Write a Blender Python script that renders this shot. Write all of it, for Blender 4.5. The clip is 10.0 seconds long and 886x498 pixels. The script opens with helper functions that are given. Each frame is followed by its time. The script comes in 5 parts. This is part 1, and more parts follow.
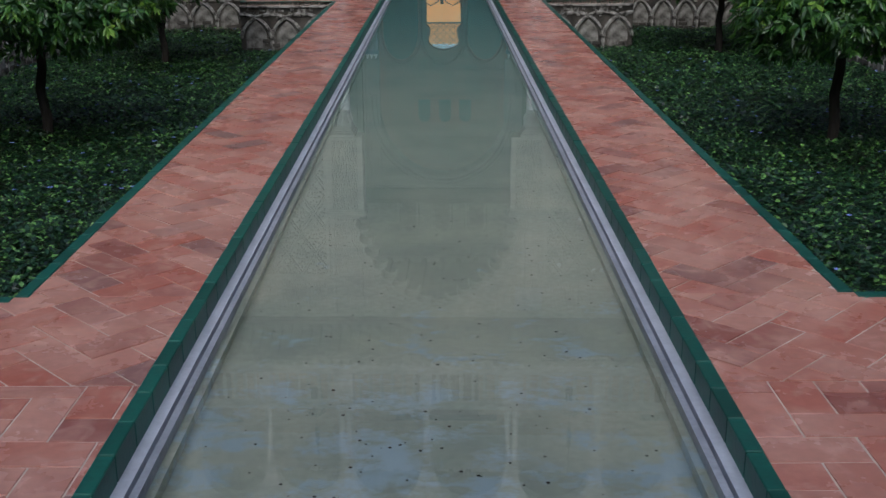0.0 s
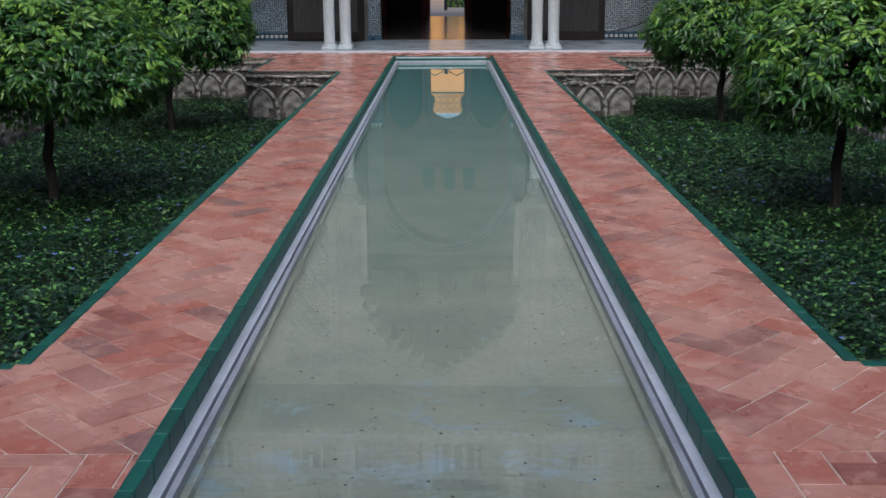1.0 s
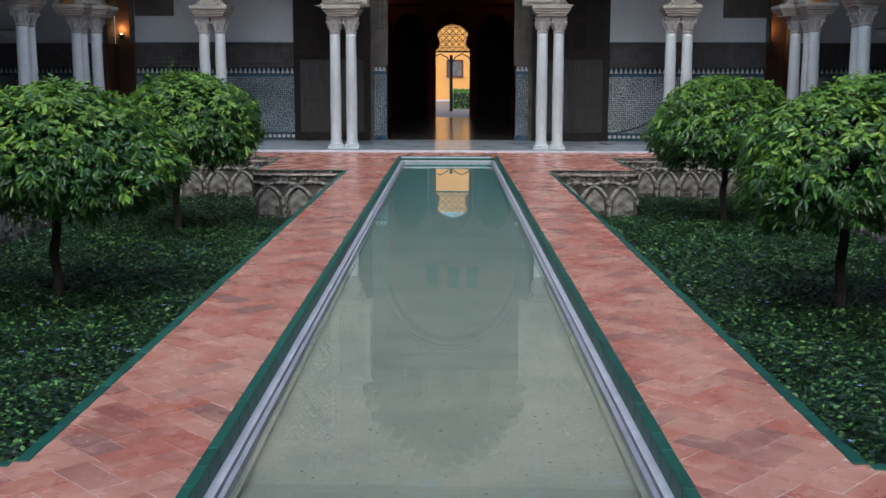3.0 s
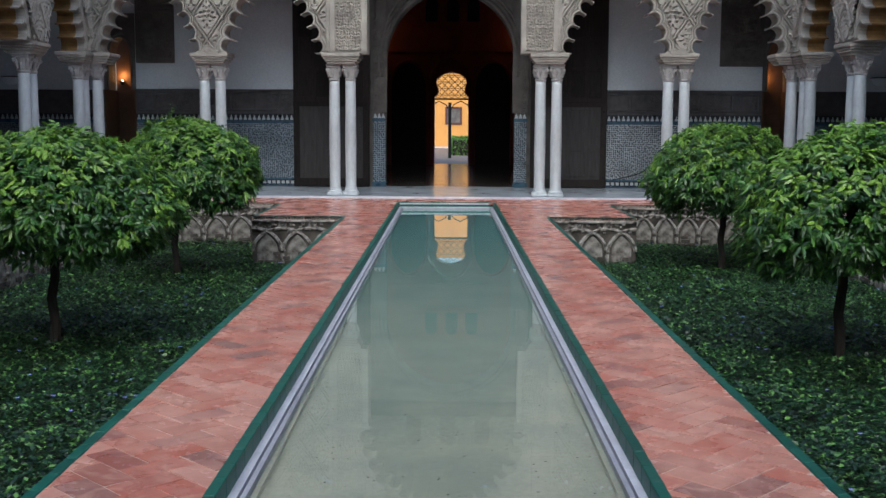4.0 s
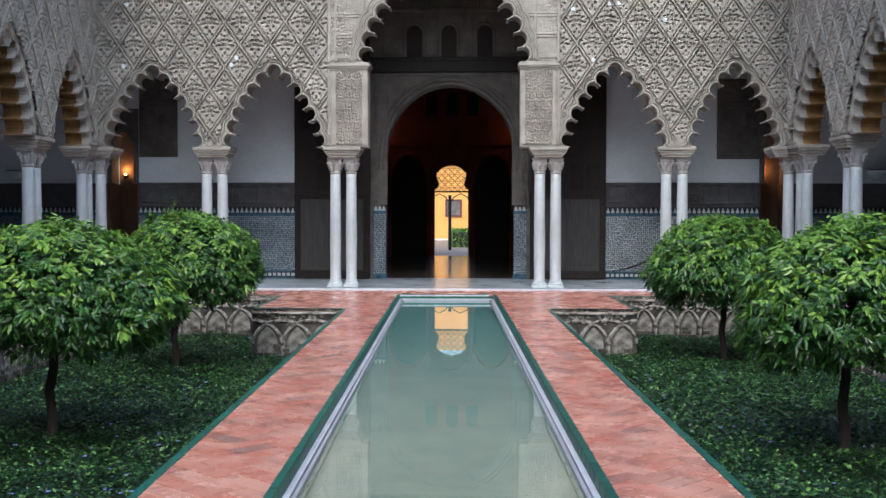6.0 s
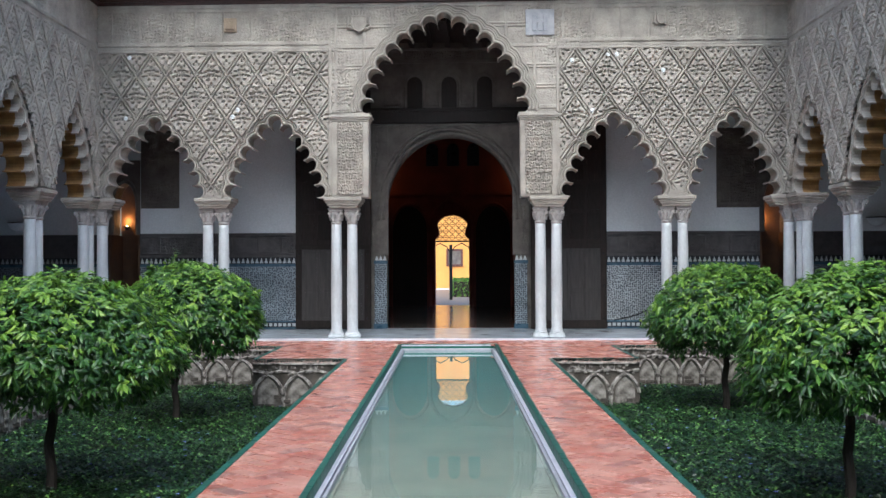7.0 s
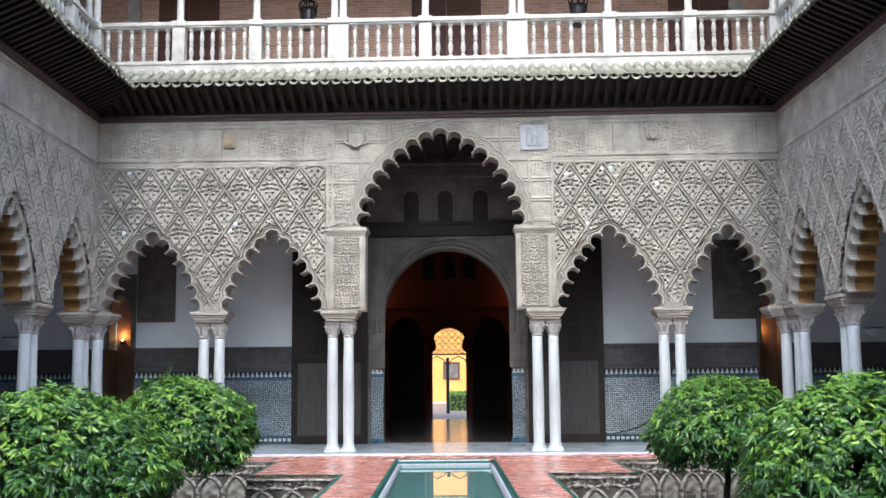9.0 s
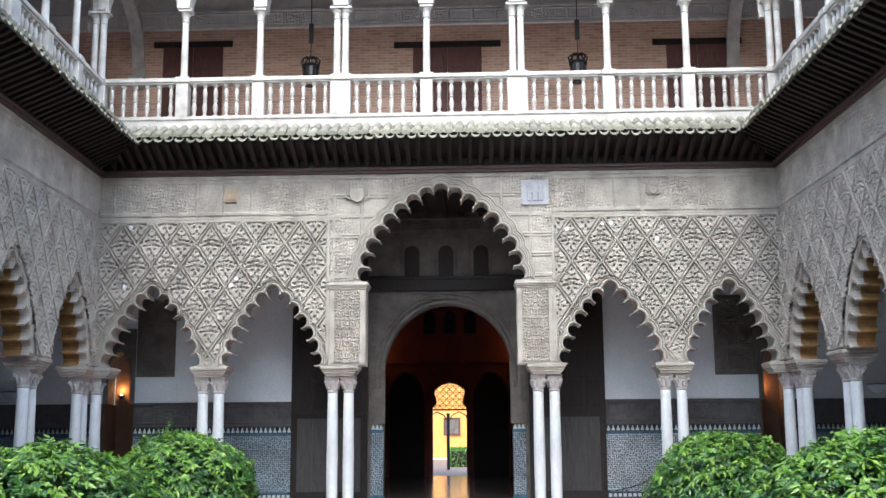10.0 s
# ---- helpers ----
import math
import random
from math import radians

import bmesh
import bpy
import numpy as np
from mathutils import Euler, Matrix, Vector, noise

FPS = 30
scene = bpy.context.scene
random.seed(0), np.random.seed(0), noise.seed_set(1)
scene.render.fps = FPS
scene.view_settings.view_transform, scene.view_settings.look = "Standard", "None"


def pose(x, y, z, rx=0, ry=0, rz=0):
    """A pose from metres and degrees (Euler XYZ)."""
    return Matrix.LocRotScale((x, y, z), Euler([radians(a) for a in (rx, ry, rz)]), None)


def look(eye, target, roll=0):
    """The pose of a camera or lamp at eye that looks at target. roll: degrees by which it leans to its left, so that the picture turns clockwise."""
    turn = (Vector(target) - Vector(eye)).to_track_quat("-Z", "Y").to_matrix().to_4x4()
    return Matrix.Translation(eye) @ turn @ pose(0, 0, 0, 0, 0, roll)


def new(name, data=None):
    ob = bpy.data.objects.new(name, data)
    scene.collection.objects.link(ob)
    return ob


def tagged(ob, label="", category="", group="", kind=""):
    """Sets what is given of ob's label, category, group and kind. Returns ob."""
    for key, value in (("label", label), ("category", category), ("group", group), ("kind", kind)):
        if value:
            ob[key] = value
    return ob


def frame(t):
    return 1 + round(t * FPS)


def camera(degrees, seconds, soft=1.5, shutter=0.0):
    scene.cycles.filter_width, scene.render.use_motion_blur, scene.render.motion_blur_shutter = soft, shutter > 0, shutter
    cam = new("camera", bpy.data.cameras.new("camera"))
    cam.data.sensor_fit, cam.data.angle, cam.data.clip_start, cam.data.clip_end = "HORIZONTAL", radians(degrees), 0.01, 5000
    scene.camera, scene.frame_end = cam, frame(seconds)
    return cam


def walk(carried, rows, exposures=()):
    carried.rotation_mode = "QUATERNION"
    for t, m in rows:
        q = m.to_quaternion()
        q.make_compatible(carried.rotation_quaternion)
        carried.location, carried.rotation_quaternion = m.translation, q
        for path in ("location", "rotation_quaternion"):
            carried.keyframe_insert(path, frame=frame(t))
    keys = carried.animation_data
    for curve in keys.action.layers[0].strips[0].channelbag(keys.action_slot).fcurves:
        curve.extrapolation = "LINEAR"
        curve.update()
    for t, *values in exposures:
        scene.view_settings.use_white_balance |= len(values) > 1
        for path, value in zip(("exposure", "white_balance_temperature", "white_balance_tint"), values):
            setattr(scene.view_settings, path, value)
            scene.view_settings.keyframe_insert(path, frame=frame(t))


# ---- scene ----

H = 1.60                       # eye height over the pavement
cam = camera(44.39, 10.0)
TURNS = [                      # seconds, yaw, pitch, roll
    (0, -0.040, -17.751, -0.353),
    (0.5, 0.075, -15.931, -0.318),
    (1, 0.137, -14.183, -0.269),
    (1.5, 0.184, -12.760, -0.158),
    (2, 0.271, -11.380, 0.021),
    (2.5, 0.349, -10.204, 0.031),
    (4, 0.268, -6.567, 0.235),
    (4.5, 0.232, -5.413, 0.274),
    (5, 0.232, -4.157, 0.233),
    (5.5, 0.251, -2.972, 0.179),
    (7, 0.350, 0.892, -0.221),
    (7.5, 0.297, 2.224, -0.392),
    (8, 0.223, 3.764, -0.523),
    (8.5, 0.159, 5.243, -0.517),
    (9, 0.131, 6.835, -0.485),
    (9.5, 0.145, 8.251, -0.438),
    (10, 0.148, 9.720, -0.386)]
walk(cam, [(t, pose(0, 0, H, 90 + p, 0, y) @ pose(0, 0, 0, 0, 0, r)) for t, y, p, r in TURNS],
     [(t, stops, 5450, 3.2) for t, stops in ((0.0, 0.38), (1.0, 0.72), (2.5, 0.84), (4.5, 0.96), (5.5, 1.22), (7.5, 1.55), (10.0, 1.95))])

# ---- light: an overcast sky over an open court ----
world = bpy.data.worlds.new("sky")
scene.world = world
world.use_nodes = True
wn = world.node_tree
sky = wn.nodes.new("ShaderNodeTexSky")
sky.sky_type, sky.sun_disc = "NISHITA", False
sky.sun_elevation, sky.sun_rotation = radians(48), radians(184)
sky.dust_density = 4.0
wn.links.new(sky.outputs[0], wn.nodes["Background"].inputs[0])
wn.nodes["Background"].inputs[1].default_value = 0.15
sun = new("sun", bpy.data.lights.new("sun", "SUN"))
sun.data.energy, sun.data.angle, sun.data.color = 0.45, radians(135), (1.0, 0.96, 0.91)
sun.matrix_world = look((0.6, -10, 10.5), (0, 0, 0))

# ---- materials ----
def mat(name, base, other=None, rough=0.7, scale=6.0, fine=60.0, bump=0.2, metal=0.0, vary=0.0, island=False, spec=0.5, dist=0.01, stain=0.35, stretch=(1, 1, 1), detail=6):
    """A surface with broad stains, fine grain and relief; vary: brightness from piece to piece."""
    m = bpy.data.materials.new(name)
    m.use_nodes = True
    nt = m.node_tree
    N, L = nt.nodes, nt.links
    b = N["Principled BSDF"]
    b.inputs["Roughness"].default_value, b.inputs["Metallic"].default_value = rough, metal
    b.inputs["Specular IOR Level"].default_value = spec
    co, mp = N.new("ShaderNodeTexCoord"), N.new("ShaderNodeMapping")
    mp.inputs["Scale"].default_value = stretch
    L.new(co.outputs["Object"], mp.inputs[0])
    n1, n2 = N.new("ShaderNodeTexNoise"), N.new("ShaderNodeTexNoise")
    n1.inputs["Scale"].default_value, n1.inputs["Detail"].default_value, n1.inputs["Roughness"].default_value = scale, detail, 0.6
    n2.inputs["Scale"].default_value, n2.inputs["Detail"].default_value = fine, 3
    L.new(mp.outputs[0], n1.inputs["Vector"]), L.new(mp.outputs[0], n2.inputs["Vector"])
    ramp = N.new("ShaderNodeValToRGB")
    ramp.color_ramp.elements[0].position, ramp.color_ramp.elements[1].position = 0.5 - stain / 2, 0.5 + stain / 2
    other = other or tuple(c * 0.72 for c in base)
    ramp.color_ramp.elements[0].color, ramp.color_ramp.elements[1].color = (*other, 1), (*base, 1)
    L.new(n1.outputs[0], ramp.inputs[0])
    hsv = N.new("ShaderNodeHueSaturation")
    L.new(ramp.outputs[0], hsv.inputs["Color"])
    val = N.new("ShaderNodeMapRange")
    val.inputs[3].default_value, val.inputs[4].default_value = 0.82, 1.18
    L.new(n2.outputs[0], val.inputs[0])
    out = val.outputs[0]
    if vary:
        src = N.new("ShaderNodeNewGeometry").outputs["Random Per Island"] if island else N.new("ShaderNodeObjectInfo").outputs["Random"]
        v2 = N.new("ShaderNodeMapRange")
        v2.inputs[3].default_value, v2.inputs[4].default_value = 1 - vary, 1 + vary
        L.new(src, v2.inputs[0])
        mul = N.new("ShaderNodeMath")
        mul.operation = "MULTIPLY"
        L.new(out, mul.inputs[0]), L.new(v2.outputs[0], mul.inputs[1])
        out = mul.outputs[0]
    L.new(out, hsv.inputs["Value"])
    L.new(hsv.outputs[0], b.inputs["Base Color"])
    bp = N.new("ShaderNodeBump")
    bp.inputs["Strength"].default_value, bp.inputs["Distance"].default_value = bump, dist
    L.new(n2.outputs[0], bp.inputs["Height"])
    L.new(bp.outputs[0], b.inputs["Normal"])
    rr = N.new("ShaderNodeMapRange")
    rr.inputs[3].default_value, rr.inputs[4].default_value = max(0.02, rough - 0.12), min(1, rough + 0.12)
    L.new(n1.outputs[0], rr.inputs[0]), L.new(rr.outputs[0], b.inputs["Roughness"])
    return m


def glow(name, colour, strength):
    m = bpy.data.materials.new(name)
    m.use_nodes = True
    b = m.node_tree.nodes["Principled BSDF"]
    b.inputs["Base Color"].default_value = (*colour, 1)
    b.inputs["Emission Color"].default_value, b.inputs["Emission Strength"].default_value = (*colour, 1), strength
    return m


plaster = mat("carved_plaster", (0.45, 0.41, 0.353), (0.27, 0.245, 0.21), 0.85, 2.2, 40, 0.5, dist=0.02)
soffit_paint = mat("ochre_soffit", (0.31, 0.175, 0.055), (0.17, 0.095, 0.035), 0.8, 5, 50, 0.3)
marble = mat("white_marble", (0.575, 0.605, 0.615), (0.42, 0.445, 0.455), 0.35, 3, 30, 0.08, stretch=(1, 1, 0.35))
marble_dull = mat("worn_marble", (0.42, 0.40, 0.38), (0.27, 0.255, 0.24), 0.6, 8, 60, 0.3)
white_paint = mat("white_limestone", (0.56, 0.525, 0.475), (0.35, 0.32, 0.285), 0.6, 3, 40, 0.15)
whitewash = mat("whitewash", (0.72, 0.745, 0.75), (0.63, 0.655, 0.665), 0.9, 1.0, 25, 0.15)
dark_wood = mat("dark_wood", (0.028, 0.020, 0.017), (0.014, 0.011, 0.009), 0.55, 4, 40, 0.3, vary=0.25, spec=0.22, stretch=(6, 6, 1))
door_wood = mat("door_wood", (0.052, 0.045, 0.041), (0.026, 0.022, 0.02), 0.42, 3, 40, 0.3, stretch=(6, 6, 0.7))
red_wood = mat("red_wood", (0.13, 0.045, 0.03), (0.07, 0.025, 0.02), 0.6, 4, 40, 0.3, stretch=(6, 6, 1))
def tile_clay(name, island):
    """Fired clay: each tile of its own red, worn paler in broad patches, faintly sooty in others."""
    m = mat(name, (0.5, 0.2, 0.15), None, 0.27, 3.0, 26, 0.10, spec=0.75)
    nt = m.node_tree
    N, L = nt.nodes, nt.links
    src = N.new("ShaderNodeNewGeometry").outputs["Random Per Island"] if island else N.new("ShaderNodeObjectInfo").outputs["Random"]
    hue = N.new("ShaderNodeValToRGB")
    e = hue.color_ramp.elements
    e[0].position, e[0].color = 0.0, (0.34, 0.105, 0.08, 1)
    e[1].position, e[1].color = 1.0, (0.61, 0.30, 0.225, 1)
    for p, c in ((0.14, (0.30, 0.15, 0.13)), (0.30, (0.47, 0.145, 0.10)), (0.55, (0.52, 0.195, 0.14)), (0.80, (0.50, 0.22, 0.165))):
        e.new(p).color = (*c, 1)
    L.new(src, hue.inputs[0])
    co = N.new("ShaderNodeTexCoord")
    last = hue.outputs[0]
    for scale, lo, hi, most, colour in ((1.7, 0.48, 0.70, 0.75, (0.68, 0.355, 0.265)), (6.5, 0.50, 0.72, 0.58, (0.72, 0.395, 0.31)), (2.6, 0.55, 0.78, 0.55, (0.30, 0.105, 0.085))):
        nz, mr, mx = N.new("ShaderNodeTexNoise"), N.new("ShaderNodeMapRange"), N.new("ShaderNodeMix")
        nz.inputs["Scale"].default_value, nz.inputs["Detail"].default_value, nz.inputs["Distortion"].default_value = scale, 5, 0.4 * scale / 2
        mp = N.new("ShaderNodeMapping")
        mp.inputs["Location"].default_value = (scale * 3.1, scale, 0)
        L.new(co.outputs["Object"], mp.inputs[0]), L.new(mp.outputs[0], nz.inputs["Vector"])
        mr.inputs[1].default_value, mr.inputs[2].default_value, mr.inputs[4].default_value = lo, hi, most
        L.new(nz.outputs[0], mr.inputs[0])
        mx.data_type = "RGBA"
        L.new(mr.outputs[0], mx.inputs["Factor"]), L.new(last, mx.inputs[6])
        mx.inputs[7].default_value = (*colour, 1)
        last = mx.outputs[2]
    hsv = next(n for n in N if n.bl_idname == "ShaderNodeHueSaturation")
    L.new(last, hsv.inputs["Color"])
    return m


terracotta = tile_clay("terracotta_tile", False)
terracotta_far = tile_clay("terracotta_tiles_far", True)
grout = mat("pale_joint", (0.74, 0.58, 0.48), None, 0.8, 8, 60, 0.3)
green_glaze = mat("green_glazed_tile", (0.020, 0.115, 0.082), (0.012, 0.065, 0.05), 0.42, 6, 40, 0.1, vary=0.2, spec=0.25)
lead = mat("pale_stone_rim", (0.60, 0.60, 0.66), (0.45, 0.45, 0.50), 0.5, 4, 40, 0.15)
ledge_grey = mat("grey_stone_ledge", (0.40, 0.40, 0.44), (0.27, 0.27, 0.30), 0.5, 5, 40, 0.2)
yard_stone = mat("yard_paving", (0.25, 0.18, 0.13), (0.18, 0.135, 0.10), 0.7, 2, 30, 0.1)
niche_brown = mat("niche_brown_plaster", (0.12, 0.062, 0.032), (0.075, 0.04, 0.022), 0.8, 4, 40, 0.3)
pool_floor = mat("pool_floor", (0.47, 0.465, 0.385), (0.35, 0.37, 0.32), 0.9, 1.6, 30, 0.3, stain=0.3)
soil = mat("dark_soil", (0.03, 0.035, 0.02), (0.015, 0.02, 0.012), 0.95, 4, 40, 0.6)
brick_wall = mat("brick", (0.60, 0.43, 0.33), (0.50, 0.34, 0.25), 0.85, 2, 30, 0.4, vary=0.15)


def brick_courses(m):
    """Thin bricks in running bond with pale joints, along x and z."""
    N, L = m.node_tree.nodes, m.node_tree.links
    b = N["Principled BSDF"]
    co, sp, cb, bt, mx = N.new("ShaderNodeTexCoord"), N.new("ShaderNodeSeparateXYZ"), N.new("ShaderNodeCombineXYZ"), N.new("ShaderNodeTexBrick"), N.new("ShaderNodeMix")
    L.new(co.outputs["Object"], sp.inputs[0]), L.new(sp.outputs["X"], cb.inputs[0]), L.new(sp.outputs["Z"], cb.inputs[1]), L.new(cb.outputs[0], bt.inputs["Vector"])
    for k, v in (("Scale", 1.0), ("Brick Width", 0.29), ("Row Height", 0.075), ("Mortar Size", 0.010), ("Mortar Smooth", 0.3)):
        bt.inputs[k].default_value = v
    bt.inputs["Color1"].default_value, bt.inputs["Color2"].default_value, bt.inputs["Mortar"].default_value = (1.12, 0.98, 0.92, 1), (0.74, 0.66, 0.60, 1), (1.15, 1.22, 1.25, 1)
    mx.data_type, mx.blend_type = "RGBA", "MULTIPLY"
    mx.inputs["Factor"].default_value = 1.0
    L.new(b.inputs["Base Color"].links[0].from_socket, mx.inputs[6]), L.new(bt.outputs["Color"], mx.inputs[7]), L.new(mx.outputs[2], b.inputs["Base Color"])


brick_courses(brick_wall)
dado_stone = mat("dark_stucco_band", (0.105, 0.098, 0.095), (0.06, 0.056, 0.055), 0.7, 5, 50, 0.5)
# pale and bluish: sky sheen at grazing view put into the base colour
floor_stone = mat("gallery_marble_floor", (0.46, 0.50, 0.55), (0.35, 0.385, 0.43), 0.20, 1.5, 30, 0.02)
# the same floor inside the room, its shade put into a darker colour
room_floor = mat("shaded_room_floor", (0.10, 0.085, 0.075), (0.06, 0.052, 0.047), 0.16, 1.5, 30, 0.01)
upper_stucco = mat("pale_grey_stucco", (0.75, 0.71, 0.66), (0.58, 0.55, 0.51), 0.85, 3, 45, 0.5, dist=0.02)
ochre_wall = mat("ochre_wall", (0.70, 0.34, 0.085), (0.64, 0.30, 0.07), 0.9, 1, 20, 0.1)
# red-brown plaster, reddened further to carry the room's dim red light
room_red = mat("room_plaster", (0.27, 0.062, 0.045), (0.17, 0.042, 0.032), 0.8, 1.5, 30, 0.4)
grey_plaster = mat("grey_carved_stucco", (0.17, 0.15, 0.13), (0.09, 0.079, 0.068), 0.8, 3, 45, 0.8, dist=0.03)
# weathering, and the recess shade behind the ribs, both in this dark colour
garden_stone = mat("shaded_weathered_stucco", (0.13, 0.112, 0.092), (0.03, 0.025, 0.02), 0.9, 3.0, 35, 0.6, stain=0.3)
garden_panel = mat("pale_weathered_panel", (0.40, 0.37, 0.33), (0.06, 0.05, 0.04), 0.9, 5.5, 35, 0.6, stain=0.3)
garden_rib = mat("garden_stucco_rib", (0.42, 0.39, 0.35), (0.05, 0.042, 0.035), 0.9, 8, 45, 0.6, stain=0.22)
roof_tile = mat("mossy_roof_tile", (0.34, 0.31, 0.255), (0.12, 0.12, 0.07), 0.85, 5, 40, 0.5, vary=0.2)
iron = mat("black_iron", (0.015, 0.014, 0.014), None, 0.5, 8, 60, 0.2, metal=0.6)
bark = mat("dark_bark", (0.035, 0.027, 0.02), (0.018, 0.014, 0.011), 0.9, 9, 60, 0.8, stretch=(1, 1, 0.3))

def pool_paint():
    """Olive silt over flaking blue paint at the near end, blended to darker teal towards the far end."""
    nt = pool_floor.node_tree
    N, L = nt.nodes, nt.links
    b = N["Principled BSDF"]
    old = b.inputs["Base Color"].links[0].from_socket
    co, sep, nz = N.new("ShaderNodeTexCoord"), N.new("ShaderNodeSeparateXYZ"), N.new("ShaderNodeTexNoise")
    nz.inputs["Scale"].default_value, nz.inputs["Detail"].default_value, nz.inputs["Roughness"].default_value = 2.6, 10, 0.72
    st = N.new("ShaderNodeMapping")
    st.inputs["Scale"].default_value = (1.4, 1.9, 1)
    L.new(co.outputs["Object"], sep.inputs[0]), L.new(co.outputs["Object"], st.inputs[0]), L.new(st.outputs[0], nz.inputs["Vector"])
    near = N.new("ShaderNodeMapRange")
    near.inputs[1].default_value, near.inputs[2].default_value, near.inputs[3].default_value, near.inputs[4].default_value = 2.4, 6.0, 0.08, -0.14
    L.new(sep.outputs["Y"], near.inputs[0])
    add, rp, mx = N.new("ShaderNodeMath"), N.new("ShaderNodeMapRange"), N.new("ShaderNodeMix")
    L.new(nz.outputs[0], add.inputs[0]), L.new(near.outputs[0], add.inputs[1])
    rp.inputs[1].default_value, rp.inputs[2].default_value = 0.53, 0.62
    L.new(add.outputs[0], rp.inputs[0])
    mx.data_type = "RGBA"
    L.new(rp.outputs[0], mx.inputs["Factor"]), L.new(old, mx.inputs[6])
    mx.inputs[7].default_value = (0.42, 0.49, 0.55, 1)
    far, teal = N.new("ShaderNodeMapRange"), N.new("ShaderNodeMix")
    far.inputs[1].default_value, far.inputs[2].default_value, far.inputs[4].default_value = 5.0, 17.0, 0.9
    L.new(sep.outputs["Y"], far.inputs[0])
    teal.data_type = "RGBA"
    L.new(far.outputs[0], teal.inputs["Factor"]), L.new(mx.outputs[2], teal.inputs[6])
    teal.inputs[7].default_value = (0.165, 0.325, 0.32, 1)
    L.new(teal.outputs[2], b.inputs["Base Color"])


pool_paint()
water_mat = bpy.data.materials.new("still_water")
water_mat.use_nodes = True
wb = water_mat.node_tree.nodes["Principled BSDF"]
wb.inputs["Base Color"].default_value = (0.83, 0.90, 0.87, 1)
wb.inputs["Roughness"].default_value, wb.inputs["IOR"].default_value, wb.inputs["Transmission Weight"].default_value = 0.004, 1.5, 1.0
wnz, wbp = water_mat.node_tree.nodes.new("ShaderNodeTexNoise"), water_mat.node_tree.nodes.new("ShaderNodeBump")
wnz.inputs["Scale"].default_value, wnz.inputs["Detail"].default_value = 5.0, 3
wbp.inputs["Strength"].default_value, wbp.inputs["Distance"].default_value = 0.012, 0.01
water_mat.node_tree.links.new(wnz.outputs[0], wbp.inputs["Height"])
water_mat.node_tree.links.new(wbp.outputs[0], wb.inputs["Normal"])

# ---- mesh helpers ----
def mesh_from(name, verts, faces, material, mats=None, smooth=False):
    me = bpy.data.meshes.new(name)
    me.from_pydata(verts, [], faces)
    for m in (material if isinstance(material, (list, tuple)) else [material]):
        me.materials.append(m)
    if mats is not None:
        me.polygons.foreach_set("material_index", mats)
    if smooth:
        me.polygons.foreach_set("use_smooth", [True] * len(me.polygons))
    me.update()
    return me


def place(name, me, parent=None, m=None, label=""):
    ob = new(name, me)
    ob.parent = parent
    if m is not None:
        ob.matrix_basis = m
    return tagged(ob, label)


def part(name, bm, material, parent=None, label="", m=None, smooth=False, recalc=True):
    """One mesh object out of a bmesh."""
    if recalc:
        bmesh.ops.recalc_face_normals(bm, faces=bm.faces[:])
    me = bpy.data.meshes.new(name)
    bm.to_mesh(me)
    bm.free()
    for q in (material if isinstance(material, (list, tuple)) else [material]):
        me.materials.append(q)
    if smooth:
        me.polygons.foreach_set("use_smooth", [True] * len(me.polygons))
    return place(name, me, parent, m, label)


def box(bm, x0, x1, y0, y1, z0, z1, bevel=0.0, mi=0):
    vs = [bm.verts.new(c) for c in ((x0, y0, z0), (x1, y0, z0), (x1, y1, z0), (x0, y1, z0), (x0, y0, z1), (x1, y0, z1), (x1, y1, z1), (x0, y1, z1))]
    fs = [bm.faces.new([vs[i] for i in q]) for q in ((3, 2, 1, 0), (4, 5, 6, 7), (0, 1, 5, 4), (1, 2, 6, 5), (2, 3, 7, 6), (3, 0, 4, 7))]
    for f in fs:
        f.material_index = mi
    if bevel:
        bmesh.ops.bevel(bm, geom=list({e for f in fs for e in f.edges}), offset=bevel, segments=1, affect="EDGES")
    return bm


def boxes(*dims, bevel=0.0):
    bm = bmesh.new()
    for d in dims:
        box(bm, *d, bevel=bevel)
    return bm


def prism(bm, pts, y0, y1, mi=0, side_mi=None):
    """The outline pts of (x, z), extruded from y0 to y1."""
    a = [bm.verts.new((x, y0, z)) for x, z in pts]
    b = [bm.verts.new((x, y1, z)) for x, z in pts]
    n = len(pts)
    bm.faces.new(a).material_index = mi
    bm.faces.new(b[::-1]).material_index = mi
    for i in range(n):
        f = bm.faces.new((a[i], b[i], b[(i + 1) % n], a[(i + 1) % n]))
        f.material_index = mi if side_mi is None else side_mi(pts[i], pts[(i + 1) % n])
    return bm


def lathe(bm, prof, n=16, x=0.0, y=0.0, z=0.0):
    """A turned body: prof of (radius, height)."""
    rings = [[bm.verts.new((x + r * math.cos(2 * math.pi * i / n), y + r * math.sin(2 * math.pi * i / n), z + h)) for i in range(n)] for r, h in prof]
    for a, b in zip(rings, rings[1:]):
        for i in range(n):
            bm.faces.new((a[i], a[(i + 1) % n], b[(i + 1) % n], b[i]))
    bm.faces.new(rings[0][::-1]), bm.faces.new(rings[-1])
    return bm


